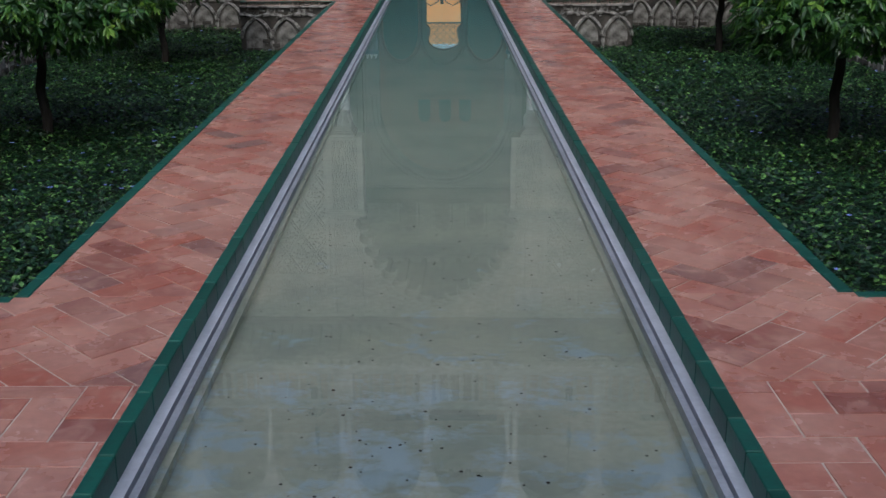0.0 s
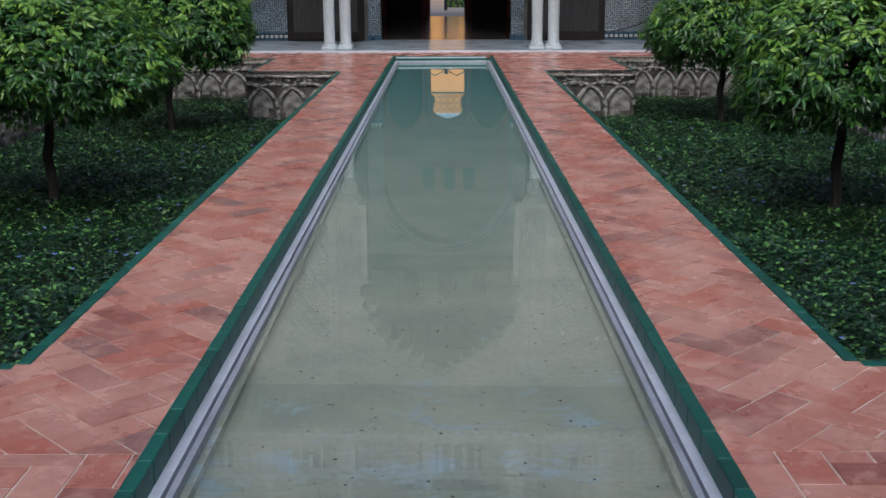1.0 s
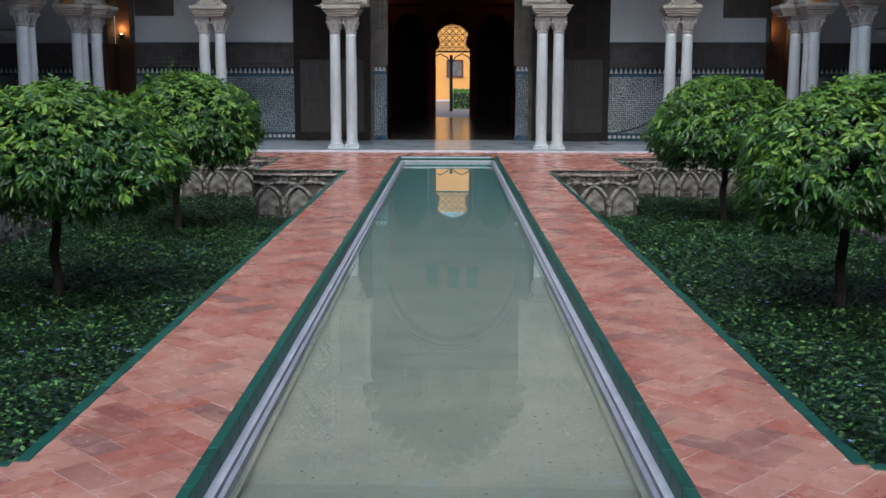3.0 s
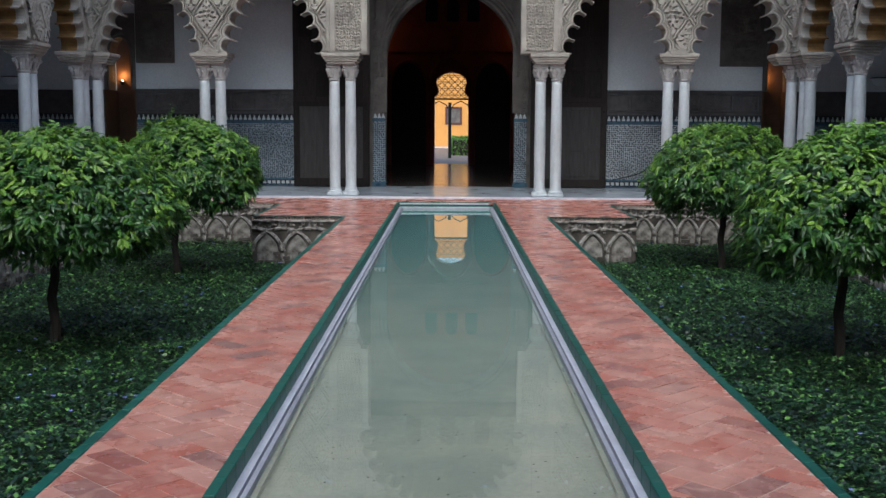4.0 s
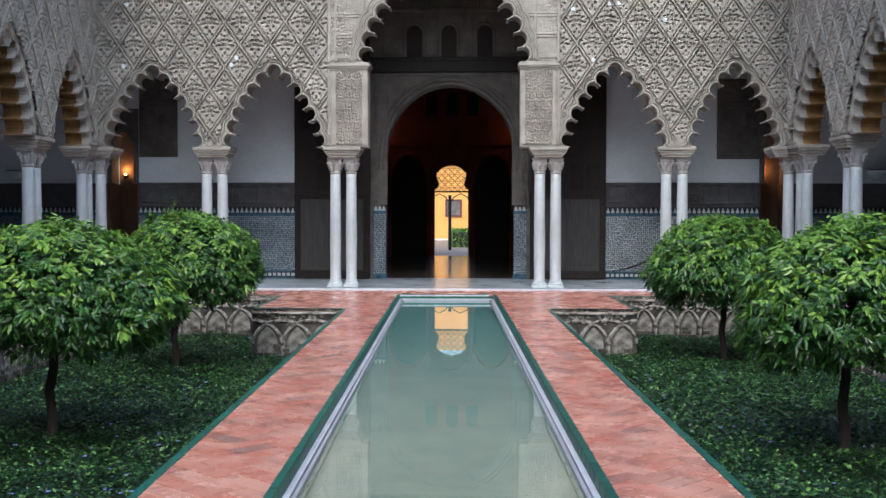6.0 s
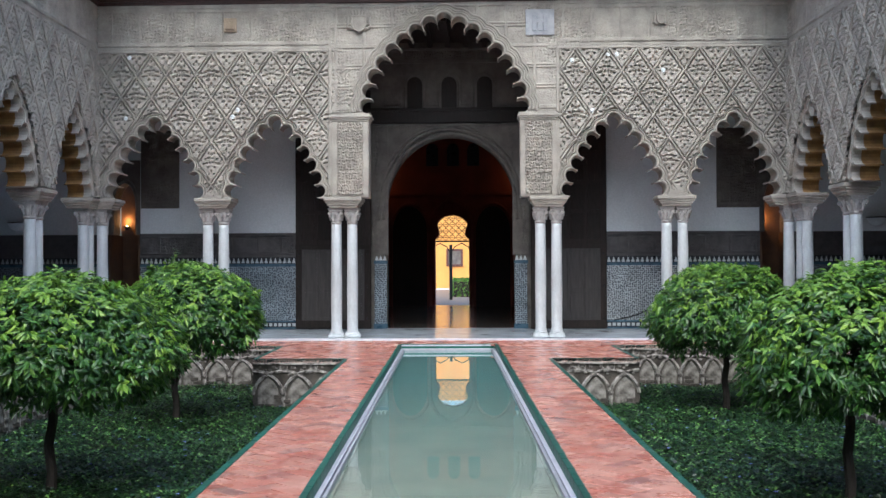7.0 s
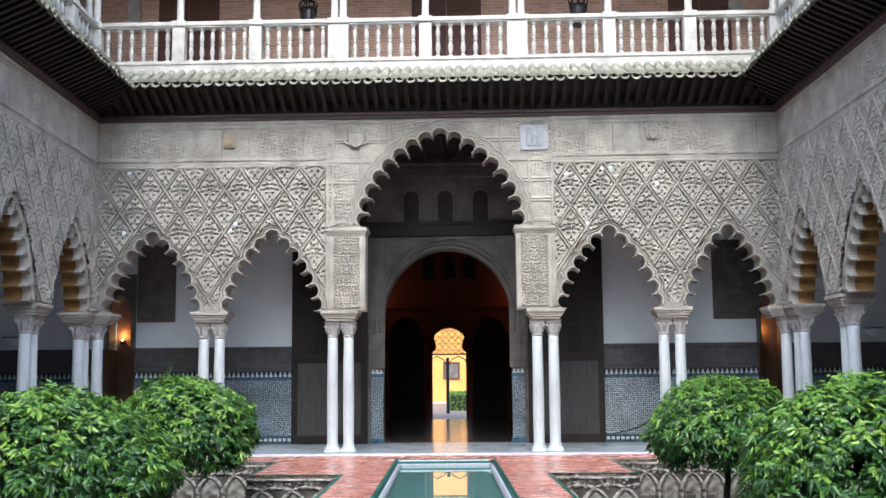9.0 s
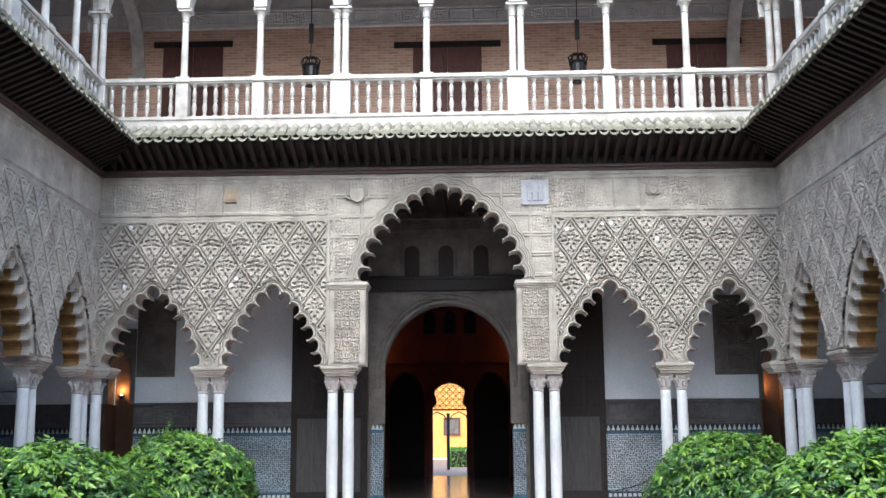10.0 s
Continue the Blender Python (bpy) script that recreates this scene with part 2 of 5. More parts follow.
def tube(bm, pts, r, n=6, taper=1.0):
    """A round bar along pts."""
    pts = [Vector(p) for p in pts]
    rings, k = [], len(pts)
    for i, p in enumerate(pts):
        d = (pts[min(i + 1, k - 1)] - pts[max(i - 1, 0)]).normalized()
        a = d.cross(Vector((0, 1, 0)) if abs(d.y) < 0.9 else Vector((1, 0, 0))).normalized()
        b = d.cross(a)
        rr = r * (1 + (taper - 1) * i / max(1, k - 1))
        rings.append([bm.verts.new(p + (a * math.cos(2 * math.pi * j / n) + b * math.sin(2 * math.pi * j / n)) * rr) for j in range(n)])
    for u, v in zip(rings, rings[1:]):
        for j in range(n):
            bm.faces.new((u[j], u[(j + 1) % n], v[(j + 1) % n], v[j]))
    bm.faces.new(rings[0][::-1]), bm.faces.new(rings[-1])
    return bm


def empty(name, m, label, category, group="", kind=""):
    ob = new(name)
    ob.matrix_basis = m
    ob.empty_display_size = 0.2
    return tagged(ob, label, category, group, kind)


# ---- plan ----
D, SKEW = 23.6, -1.952                      # the end arcade stands a little askew to the pool
FN = pose(0, D, 0, 0, 0, SKEW)              # its frame: x along, y behind, z up
FL = pose(-7.77, 23.86, 0, 0, 0, 90)        # left arcade
FR = pose(7.30, 23.35, 0, 0, 0, -90)        # right arcade
STEP = 0.04
GZ = -0.85                                  # the sunk beds
POOL_L, POOL_R, POOL_N, POOL_F = -1.055, 0.975, 1.6, 22.3
WALK_L, WALK_R = -1.83, 1.755
BED_N, BED_F, T_N, T_F = 1.9, 21.75, 4.36, 18.75
TEE_L, TEE_R = -3.40, 3.26
BED_L, BED_R = -6.42, 6.36
SPRING = 3.10
WALLT = 0.50

# ---- ground ----
ground = tagged(part("ground", boxes((-60, 60, -40, 110, -1.4, -1.2)), soil, label="dark earth below the court"), category="ground", kind="structure")


def curve_env(h, w):
    """Half width of an arch at the height h (0 to 1): the small arches rise to a point, the great ones are fuller."""
    return np.maximum(0.0, 1 - h ** 2) ** 0.7 if w > 1.3 else np.maximum(0.0, 1 - h ** 1.6) ** 0.8


def lobed(cx, w, z0, z1, lobes):
    """Centres, outward angles and spacing of the lobes of an arch."""
    fine = [(cx - w * float(curve_env(i / 400, w)), z0 + (z1 - z0) * i / 400) for i in range(401)]
    fine += [(2 * cx - x, z) for x, z in fine[-2::-1]]
    cum = [0.0]
    for p, q in zip(fine, fine[1:]):
        cum.append(cum[-1] + math.hypot(q[0] - p[0], q[1] - p[1]))
    n = 2 * lobes + 1
    s = cum[-1] / n
    out = []
    for k in range(n):
        d = (k + 0.5) * s
        i = next(j for j, c in enumerate(cum) if c >= d)
        x, z = fine[i]
        a, b = fine[max(0, i - 12)], fine[min(len(fine) - 1, i + 12)]
        out.append((x, z, math.atan2(b[0] - a[0], -(b[1] - a[1])) + math.pi))
    for k, (x, z, a) in enumerate(out):
        if math.cos(a) * (x - cx) + math.sin(a) * (z - z0) < 0:
            out[k] = (x, z, a + math.pi)
    return out, s


def arch_outline(cx, w, z0, z1, lobes):
    cs, s = lobed(cx, w, z0, z1, lobes)
    r, pts = 0.49 * s, []
    for x, z, a in cs:
        for j in range(11):
            t = a + radians(118) * (1 - 2 * j / 10)
            px, pz = x + r * math.cos(t), z + r * math.sin(t)
            if pz > z0 + 0.004:
                pts.append((px, pz))
    return pts, cs, s


def archivolt(parent, cs, s, z0, name="archivolt", wide=False):
    """Raised mouldings that follow the lobes."""
    bm = bmesh.new()
    for extra, rad, yy in ((0.03, 0.026, -0.012), (0.085, 0.022, -0.02), (0.13, 0.018, -0.012)) + (((0.185, 0.022, -0.016),) if wide else ()):
        R = 0.49 * s + extra
        pts = []
        for x, z, a in cs:
            lim = math.asin(min(1.0, s / 2 / R)) if R > s / 2 else radians(100)
            for j in range(9):
                t = a + lim * 1.03 * (1 - 2 * j / 8)
                p = (x + R * math.cos(t), yy, z + R * math.sin(t))
                if p[2] > z0 + 0.02:
                    pts.append(p)
        tube(bm, pts, rad, 6)
    return part(name, bm, plaster, parent, smooth=True)


def arch_panel(parent, u0, u1, cx, w, z0, z1, lobes, zt, thick=WALLT, name="arch_panel", under=None):
    pts, cs, s = arch_outline(cx, w, z0, z1, lobes)
    ring = [(u0, z0), (u0, zt), (u1, zt), (u1, z0), (cx + w - 0.03, z0)] + pts[::-1] + [(cx - w + 0.03, z0)]
    bm = bmesh.new()
    inner = set(pts)
    pale = 0.15                            # the front of each lobe is bare plaster, the painted soffit lies behind it
    prism(bm, ring, 0, pale, 0)
    prism(bm, ring, pale + 0.002, thick, 0, lambda a, b: 1 if a in inner and b in inner else 0)
    part(name, bm, [plaster, under or soffit_paint], parent)
    archivolt(parent, cs, s, z0, wide=lobes > 6)
    return cs, s


def column_mesh():
    shaft = bmesh.new()
    lathe(shaft, [(0.118, 0.13), (0.128, 0.16), (0.122, 0.19), (0.118, 0.22), (0.123, 1.1), (0.112, 2.40), (0.108, 2.49)], 18)
    base = bmesh.new()
    box(base, -0.17, 0.17, -0.17, 0.17, 0.0, 0.06, 0.012)
    lathe(base, [(0.165, 0.06), (0.17, 0.085), (0.155, 0.105), (0.135, 0.115), (0.14, 0.135), (0.125, 0.15)], 18)
    cap = bmesh.new()
    lathe(cap, [(0.112, 2.48), (0.124, 2.50), (0.124, 2.52), (0.110, 2.535), (0.116, 2.60), (0.128, 2.68), (0.145, 2.76)], 18)
    for k in range(8):
        a = k * math.pi / 4
        r0 = 0.112
        tube(cap, [(r0 * math.cos(a), r0 * math.sin(a), 2.57), (0.135 * math.cos(a), 0.135 * math.sin(a), 2.64), (0.158 * math.cos(a), 0.158 * math.sin(a), 2.68), (0.168 * math.cos(a), 0.168 * math.sin(a), 2.65)], 0.034, 5, 0.6)
    for sx in (-1, 1):
        for sy in (-1, 1):
            tube(cap, [(0.09 * sx, 0.09 * sy, 2.66), (0.125 * sx, 0.125 * sy, 2.74), (0.145 * sx, 0.145 * sy, 2.73), (0.14 * sx, 0.14 * sy, 2.69)], 0.036, 6, 0.8)
    box(cap, -0.155, 0.155, -0.155, 0.155, 2.76, 2.80, 0.008)
    box(cap, -0.17, 0.17, -0.17, 0.17, 2.80, 2.835, 0.01)
    out = []
    for nm, bm, mt in (("shaft", shaft, marble), ("base", base, marble), ("capital", cap, marble_dull)):
        bmesh.ops.recalc_face_normals(bm, faces=bm.faces[:])
        me = bpy.data.meshes.new(nm)
        bm.to_mesh(me), bm.free()
        me.materials.append(mt)
        if nm == "shaft":
            me.polygons.foreach_set("use_smooth", [True] * len(me.polygons))
        out.append((nm, me))
    return out


COLUMN = column_mesh()


def column(m, label="slender white marble column with carved capital"):
    e = empty("column", m @ pose(0, 0, STEP), label, "column", "columns of the court")
    for nm, me in COLUMN:
        place(nm, me, e)
    return e


def impost(parent, u0, u1, y0=-0.06, y1=WALLT + 0.06, z=2.875, name="impost"):
    bm = bmesh.new()
    box(bm, u0 + 0.02, u1 - 0.02, y0 + 0.05, y1 - 0.05, z, z + 0.05, 0.01)
    box(bm, u0 - 0.02, u1 + 0.02, y0 + 0.02, y1 - 0.02, z + 0.05, z + 0.10, 0.012)
    box(bm, u0 - 0.06, u1 + 0.06, y0, y1, z + 0.10, z + 0.15, 0.012)
    box(bm, u0 - 0.085, u1 + 0.085, y0 - 0.03, y1 + 0.03, z + 0.15, SPRING, 0.01)
    return part(name, bm, plaster, parent)


# ---- end arcade ----
wall_north = empty("wall_north", FN, "carved pale plaster arcade wall of the court's end", "wall", kind="structure")
UA, UB, UC, UD, UL, UR = -5.18, -2.325, 2.155, 4.895, -7.77, 7.316
BAYS = [(UL, UA, -6.50, 0.96), (UA, UB, -3.82, 0.97), (UC, UD, 3.56, 0.99), (UD, UR, 6.14, 0.84)]
NB = []
for u0, u1, cx, w in BAYS:
    NB.append(arch_panel(wall_north, max(u0, -7.77), min(u1, 7.316), cx, w, SPRING, 4.74, 6, 6.30, under=plaster))
# middle bay: tall arch on piers
MID = -0.105
cs, s = arch_panel(wall_north, UB + 0.002, UC - 0.002, MID, 1.69, 4.93, 6.96, 8, 7.36, name="great_arch_panel", under=plaster)
for u0, u1 in ((-2.57, -1.76), (1.54, 2.34)):
    part("pier", boxes((u0, u1, -0.02, WALLT + 0.01, SPRING, 4.76), bevel=0.01), plaster, wall_north)
    bm = boxes((u0 - 0.01, u1 + 0.01, -0.04, WALLT, 4.76, 4.80), (u0 - 0.03, u1 + 0.03, -0.065, WALLT + 0.003, 4.80, 4.84), (u0 - 0.05, u1 + 0.06, -0.09, WALLT + 0.006, 4.84, 4.89), (u0 - 0.02, u1 + 0.02, -0.045, WALLT - 0.003, 4.89, 4.93), bevel=0.008)
    part("cornice", bm, plaster, wall_north)
for u0, u1 in ((UL, UB), (UC, UR)):
    part("frieze", boxes((u0, u1, 0.002, WALLT - 0.002, 6.36, 7.36)), plaster, wall_north)
    part("moulding", boxes((u0, u1, -0.035, 0.2, 6.30, 6.36), bevel=0.012), plaster, wall_north)
for c in (UA, UB, UC, UD):
    impost(wall_north, c - 0.33, c + 0.33)
for c in (UA, UB, UC, UD):
    for du in (-0.175, 0.175):
        column(FN @ pose(c + du, 0.22, 0))
impost(wall_north, UL - 0.3, -7.42)
impost(wall_north, 6.98, UR + 0.3)
column(FN @ pose(-7.73, 0.22, 0))
column(FN @ pose(7.35, 0.22, 0))

# ---- side arcades ----
def side_wall(name, F, sgn, label):
    """Built along local x, away from the corner at x = 0 towards the viewer (sgn * x)."""
    w = empty(name, F, label, "wall", kind="structure")
    edges = [0.02, 3.09, 6.32, 9.2, 13.7, 16.6, 19.7, 23.4]
    bays = []
    for a, b in zip(edges, edges[1:]):
        big = b - a > 4
        cx = (a + b) / 2 if a > 1 else 1.5
        wd = 1.66 if big else 0.97
        x0, x1 = sorted((sgn * a, sgn * b))
        bays.append((x0, x1, sgn * cx, wd, big))
        if big:
            arch_panel(w, x0, x1, sgn * cx, wd, 5.03, 6.96, 8, 7.36)
        else:
            arch_panel(w, x0, x1, sgn * cx, wd, SPRING, 4.74, 6, 6.30)
            part("frieze", boxes((x0, x1, 0.002, WALLT - 0.002, 6.36, 7.36)), plaster, w)
            part("moulding", boxes((x0, x1, -0.035, 0.2, 6.30, 6.36), bevel=0.012), plaster, w)
    for b in edges[1:-1]:
        b = b - (0.02 if b == edges[1] else 0)
        impost(w, sgn * b - 0.33, sgn * b + 0.33)
        for du in (-0.175, 0.175):
            column(F @ pose(sgn * b + du, 0.22, 0))
    for a in (9.2, 13.7):
        u = sgn * a
        part("pier", boxes((u - 0.4, u + 0.4, -0.02, WALLT + 0.01, SPRING, 5.03), bevel=0.01), plaster, w)
    lo, hi = sorted((sgn * -0.05, sgn * (0.50 if sgn < 0 else 0.70)))
    impost(w, lo, hi)
    for k in ((0.24, -0.12) if sgn < 0 else (0.50, 0.14)):
        column(F @ pose(sgn * k, 0.22, 0))
    return w, bays


wall_west, WB = side_wall("wall_west", FL, -1, "carved pale plaster arcade wall on the court's side")
wall_east, EB = side_wall("wall_east", FR, 1, "carved pale plaster arcade wall on the court's side")

def small_mesh(name, bm, material, smooth=False):
    bmesh.ops.recalc_face_normals(bm, faces=bm.faces[:])
    me = bpy.data.meshes.new(name)
    bm.to_mesh(me), bm.free()
    me.materials.append(material)
    if smooth:
        me.polygons.foreach_set("use_smooth", [True] * len(me.polygons))
    return me


# ---- pavement, pool and beds ----
pavement = empty("pavement", pose(0, 0, 0), "worn red terracotta tile walks round the pool", "pavement", kind="structure")


def slab(name, parent, x0, x1, y0, y1, z0, z1, material):
    return part(name, boxes((x0, x1, y0, y1, z0, z1)), material, parent)


PAVED = [(-7.9, POOL_L, -2.0, BED_N), (POOL_R, 7.45, -2.0, BED_N), (TEE_L, POOL_L, BED_N, T_N), (POOL_R, TEE_R, BED_N, T_N),
         (WALK_L, POOL_L, T_N, T_F), (POOL_R, WALK_R, T_N, T_F), (TEE_L, POOL_L, T_F, BED_F), (POOL_R, TEE_R, T_F, BED_F),
         (-7.9, POOL_L, BED_F, 23.9), (POOL_R, 7.45, BED_F, 23.7), (-7.9, BED_L, BED_N, BED_F), (BED_R, 7.45, BED_N, BED_F),
         (POOL_L, POOL_R, -2.0, POOL_N), (POOL_L, POOL_R, POOL_F, 23.5)]
for x0, x1, y0, y1 in PAVED:
    slab("walk_bed", pavement, x0, x1, y0, y1, -1.2, -0.0045, grout)

# the pool: green glazed lip, two pale ledges, tinted floor, water
pool = empty("pool", pose(0, 0, 0), "long shallow pool with green glazed rim and pale stone ledges", "pool", kind="structure")
for nm, off, wid, z0, z1, mt in (("upper_ledge", 0.05, 0.049, -0.5, -0.089, lead), ("lower_ledge", 0.108, 0.026, -0.5, -0.100, ledge_grey), ("pool_side", 0.134, 0.03, -0.5, -0.16, pool_floor)):
    a, b = off, off + wid
    bm = boxes((POOL_L + a, POOL_L + b, POOL_N + a, POOL_F - a, z0, z1), (POOL_R - b, POOL_R - a, POOL_N + a, POOL_F - a, z0, z1),
               (POOL_L + b, POOL_R - b, POOL_N + a, POOL_N + b, z0, z1), (POOL_L + b, POOL_R - b, POOL_F - b, POOL_F - a, z0, z1))
    part(nm, bm, mt, pool)
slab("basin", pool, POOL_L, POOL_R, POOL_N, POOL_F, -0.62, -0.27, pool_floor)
bm = bmesh.new()
bm.faces.new([bm.verts.new(c) for c in ((POOL_L + 0.125, POOL_N + 0.125, 0), (POOL_R - 0.125, POOL_N + 0.125, 0), (POOL_R - 0.125, POOL_F - 0.125, 0), (POOL_L + 0.125, POOL_F - 0.125, 0))])
water = part("water", bm, water_mat, None, "still greenish water filling the pool", m=pose(0, 0, -0.13), recalc=False)
tagged(water, category="water", kind="structure")
water.visible_shadow = False

GREEN_MESH = {}


def green_run(parent, p, q, wid=0.057, z0=-0.10, z1=0.004, side=1):
    """Glazed edging tiles laid from p to q; side: to which hand the width goes."""
    p, q = Vector(p), Vector(q)
    d = q - p
    n = max(1, round(d.length / 0.225))
    ln = d.length / n
    key = (round(ln, 4), wid, z0, side)
    if key not in GREEN_MESH:
        bm = bmesh.new()
        box(bm, 0.002, ln - 0.002, min(0, side * wid), max(0, side * wid), z0, z1, 0.004)
        bmesh.ops.recalc_face_normals(bm, faces=bm.faces[:])
        me = bpy.data.meshes.new("edging_tile")
        bm.to_mesh(me), bm.free()
        me.materials.append(green_glaze)
        GREEN_MESH[key] = me
    ang = math.degrees(math.atan2(d.y, d.x))
    for i in range(n):
        c = p + d * (i / n)
        place("edging_tile", GREEN_MESH[key], parent, pose(c.x, c.y, random.uniform(-0.002, 0.002), 0, 0, ang))


green_run(pool, (POOL_L, POOL_N, 0), (POOL_L, POOL_F, 0), side=-1)
green_run(pool, (POOL_R, POOL_N, 0), (POOL_R, POOL_F, 0), side=1)
green_run(pool, (POOL_L, POOL_F, 0), (POOL_R, POOL_F, 0), z0=-0.012, side=-1)
part("far_face", boxes((POOL_L + 0.06, POOL_R - 0.06, POOL_F - 0.056, POOL_F - 0.02, -0.04, -0.012)), lead, pool, "pale stone face under the glazed lip")
part("far_recess", boxes((POOL_L + 0.06, POOL_R - 0.06, POOL_F - 0.05, POOL_F - 0.02, -0.095, -0.04)), green_glaze, pool)

# sunk beds: walls with interlaced blind arches, seen below the walks
for sx, bl, wl, tl in ((-1, BED_L, WALK_L, TEE_L), (1, BED_R, WALK_R, TEE_R)):
    x0, x1 = sorted((bl, wl))
    bed = slab("garden_bed", None, x0, x1, BED_N, BED_F, -1.19, GZ - 0.03, soil)
    tagged(bed, "dark soil of a sunk garden bed", "soil", kind="structure")
    s = 1 if sx < 0 else -1
    for p, q, sd in (((wl, T_N), (wl, T_F), s), ((wl, T_F), (tl, T_F), 1 if sx < 0 else -1), ((tl, T_F), (tl, BED_F), s), ((tl, BED_F), (bl, BED_F), 1 if sx < 0 else -1),
                     ((bl, BED_N), (bl, BED_F), -s), ((wl, T_N), (tl, T_N), -s), ((tl, BED_N), (tl, T_N), s)):
        green_run(pavement, (*p, 0), (*q, 0), 0.06, -0.06, 0.004, -sd)


def garden_wall(name, p, q, label="weathered garden wall with interlaced blind stucco arches"):
    """A bed wall from p to q, its arches on the right hand of that way."""
    p, q = Vector((*p, 0)), Vector((*q, 0))
    d = q - p
    e = empty(name, pose(p.x, p.y, 0, 0, 0, math.degrees(math.atan2(d.y, d.x))), label, "garden wall", "bed walls", "structure")
    ln = d.length
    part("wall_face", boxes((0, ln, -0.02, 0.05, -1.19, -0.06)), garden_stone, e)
    n = max(1, round(ln / 0.47))
    w = ln / n
    part("coping", boxes((0, ln, -0.07, 0, -0.095, -0.062), bevel=0.006), garden_rib, e)
    rib = bmesh.new()
    for s in (-1, 1):
        pts = [(s * w * 0.98 * math.cos(t), -0.035, -0.60 + 0.40 * math.sin(t)) for t in [k * math.pi / 18 for k in range(10)]]
        # rough voussoirs along the rib
        for (ax, ay, az), (bx, by, bz) in zip(pts, pts[1:]):
            r = random.uniform(0.028, 0.04)
            tube(rib, [(ax, ay, az), (bx * 0.96 + ax * 0.04, by, bz * 0.96 + az * 0.04)], r, 5)
    box(rib, -0.035, 0.035, -0.05, -0.005, -0.95, -0.56, 0.008)
    box(rib, -0.05, 0.05, -0.06, -0.005, -0.61, -0.56, 0.008)
    box(rib, -0.075, 0.075, -0.045, -0.005, -0.20, -0.105, 0.012)
    for q_ in (-0.16, 0.16):
        box(rib, q_ - 0.03, q_ + 0.03, -0.04, -0.005, -0.16, -0.105, 0.008)
    me = small_mesh("blind_arch", rib, garden_rib)
    # pale lancet panels set back between the ribs
    outline = [(w * 0.5 + s * w * 0.34 * (1 - k ** 2.2), -0.60 + 0.29 * k) for s, ks in ((1, [j / 6 for j in range(7)]), (-1, [1 - j / 6 for j in range(1, 7)])) for k in ks]
    outline = [(w * 0.84, -0.93)] + outline + [(w * 0.16, -0.93)]
    pane = bmesh.new()
    front = [pane.verts.new((x, -0.027, z)) for x, z in outline]
    rear = [pane.verts.new((x, -0.015, z)) for x, z in outline]
    pane.faces.new(front)
    for j in range(len(outline)):
        k = (j + 1) % len(outline)
        pane.faces.new((front[j], rear[j], rear[k], front[k]))
    bmesh.ops.recalc_face_normals(pane, faces=pane.faces[:])
    pm = small_mesh("lancet_panel", pane, garden_panel)
    rough, low = bmesh.new(), bmesh.new()
    for i in range(n):
        for _ in range(9):
            x, z, k = w * (i + random.random()), -0.30 + 0.19 * random.random(), random.uniform(0.012, 0.032)
            if k < x < ln - k:
                box(rough, x - k, x + k, -0.03 - k, -0.01, z - k * 0.7, z + k * 0.7, 0.005)
        for row in range(4):
            x = w * i + random.uniform(0, 0.1)
            while x < min(ln, w * (i + 1)) - 0.06:
                b = random.uniform(0.12, 0.24)
                if random.random() < (0.95, 0.8, 0.55, 0.25)[row]:
                    box(low, x, min(ln - 0.005, x + b - 0.012), -0.042 - random.uniform(0, 0.014), -0.012, -0.90 + 0.075 * row, -0.90 + 0.075 * row + 0.062, 0.006)
                x += b
    tagged(part("stucco_crumbs", rough, garden_rib, e), kind="stuff")
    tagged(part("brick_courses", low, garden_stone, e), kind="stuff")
    for i in range(n):
        place("lancet_panel", pm, e, pose(w * i, 0, random.uniform(-0.01, 0.01)))
    for i in range(1, n):
        place("blind_arch", me, e, pose(w * i, 0, random.uniform(-0.006, 0.006)))
    for i, s in ((0, 1), (n, -1)):
        half = tube(bmesh.new(), [(s * w * 0.98 * math.cos(t), -0.035, -0.60 + 0.40 * math.sin(t)) for t in [k * math.pi / 18 for k in range(10)]], 0.034, 5)
        place("half_arch", small_mesh("half_arch", half, garden_rib), e, pose(w * i, 0, 0))
    return e


garden_wall("bed_wall", (TEE_L, T_F + 0.0), (WALK_L, T_F + 0.0))
garden_wall("bed_wall", (WALK_R, T_F), (TEE_R, T_F))
garden_wall("bed_wall", (BED_L, BED_F), (TEE_L, BED_F))
garden_wall("bed_wall", (TEE_R, BED_F), (BED_R, BED_F))
garden_wall("bed_wall", (BED_L, BED_N), (BED_L, BED_F))
garden_wall("bed_wall", (BED_R, BED_F), (BED_R, BED_N))

# ---- galleries: floors, back walls, ceilings ----
BACK = 3.55
gallery_floor = empty("floor", FN, "polished grey marble gallery floor with pale edge", "floor", kind="structure")
part("marble_floor", boxes((-12, 12, -0.18, BACK + 0.2, -0.3, STEP - 0.002)), floor_stone, gallery_floor)
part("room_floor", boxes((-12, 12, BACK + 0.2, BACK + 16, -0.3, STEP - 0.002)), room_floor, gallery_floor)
part("step_edge", boxes((-7.7, 7.3, -0.24, -0.18, -0.3, STEP), bevel=0.006), lead, gallery_floor)
for F, sg, nm in ((FL, -1, "floor_west"), (FR, 1, "floor_east")):
    e = empty(nm, F, "polished grey marble gallery floor beside the court", "floor", kind="structure")
    lo, hi = sorted((sg * 0.1, sg * 27))
    part("marble_floor", boxes((lo, hi, -0.05, 4, -0.3, STEP - 0.006)), floor_stone, e)

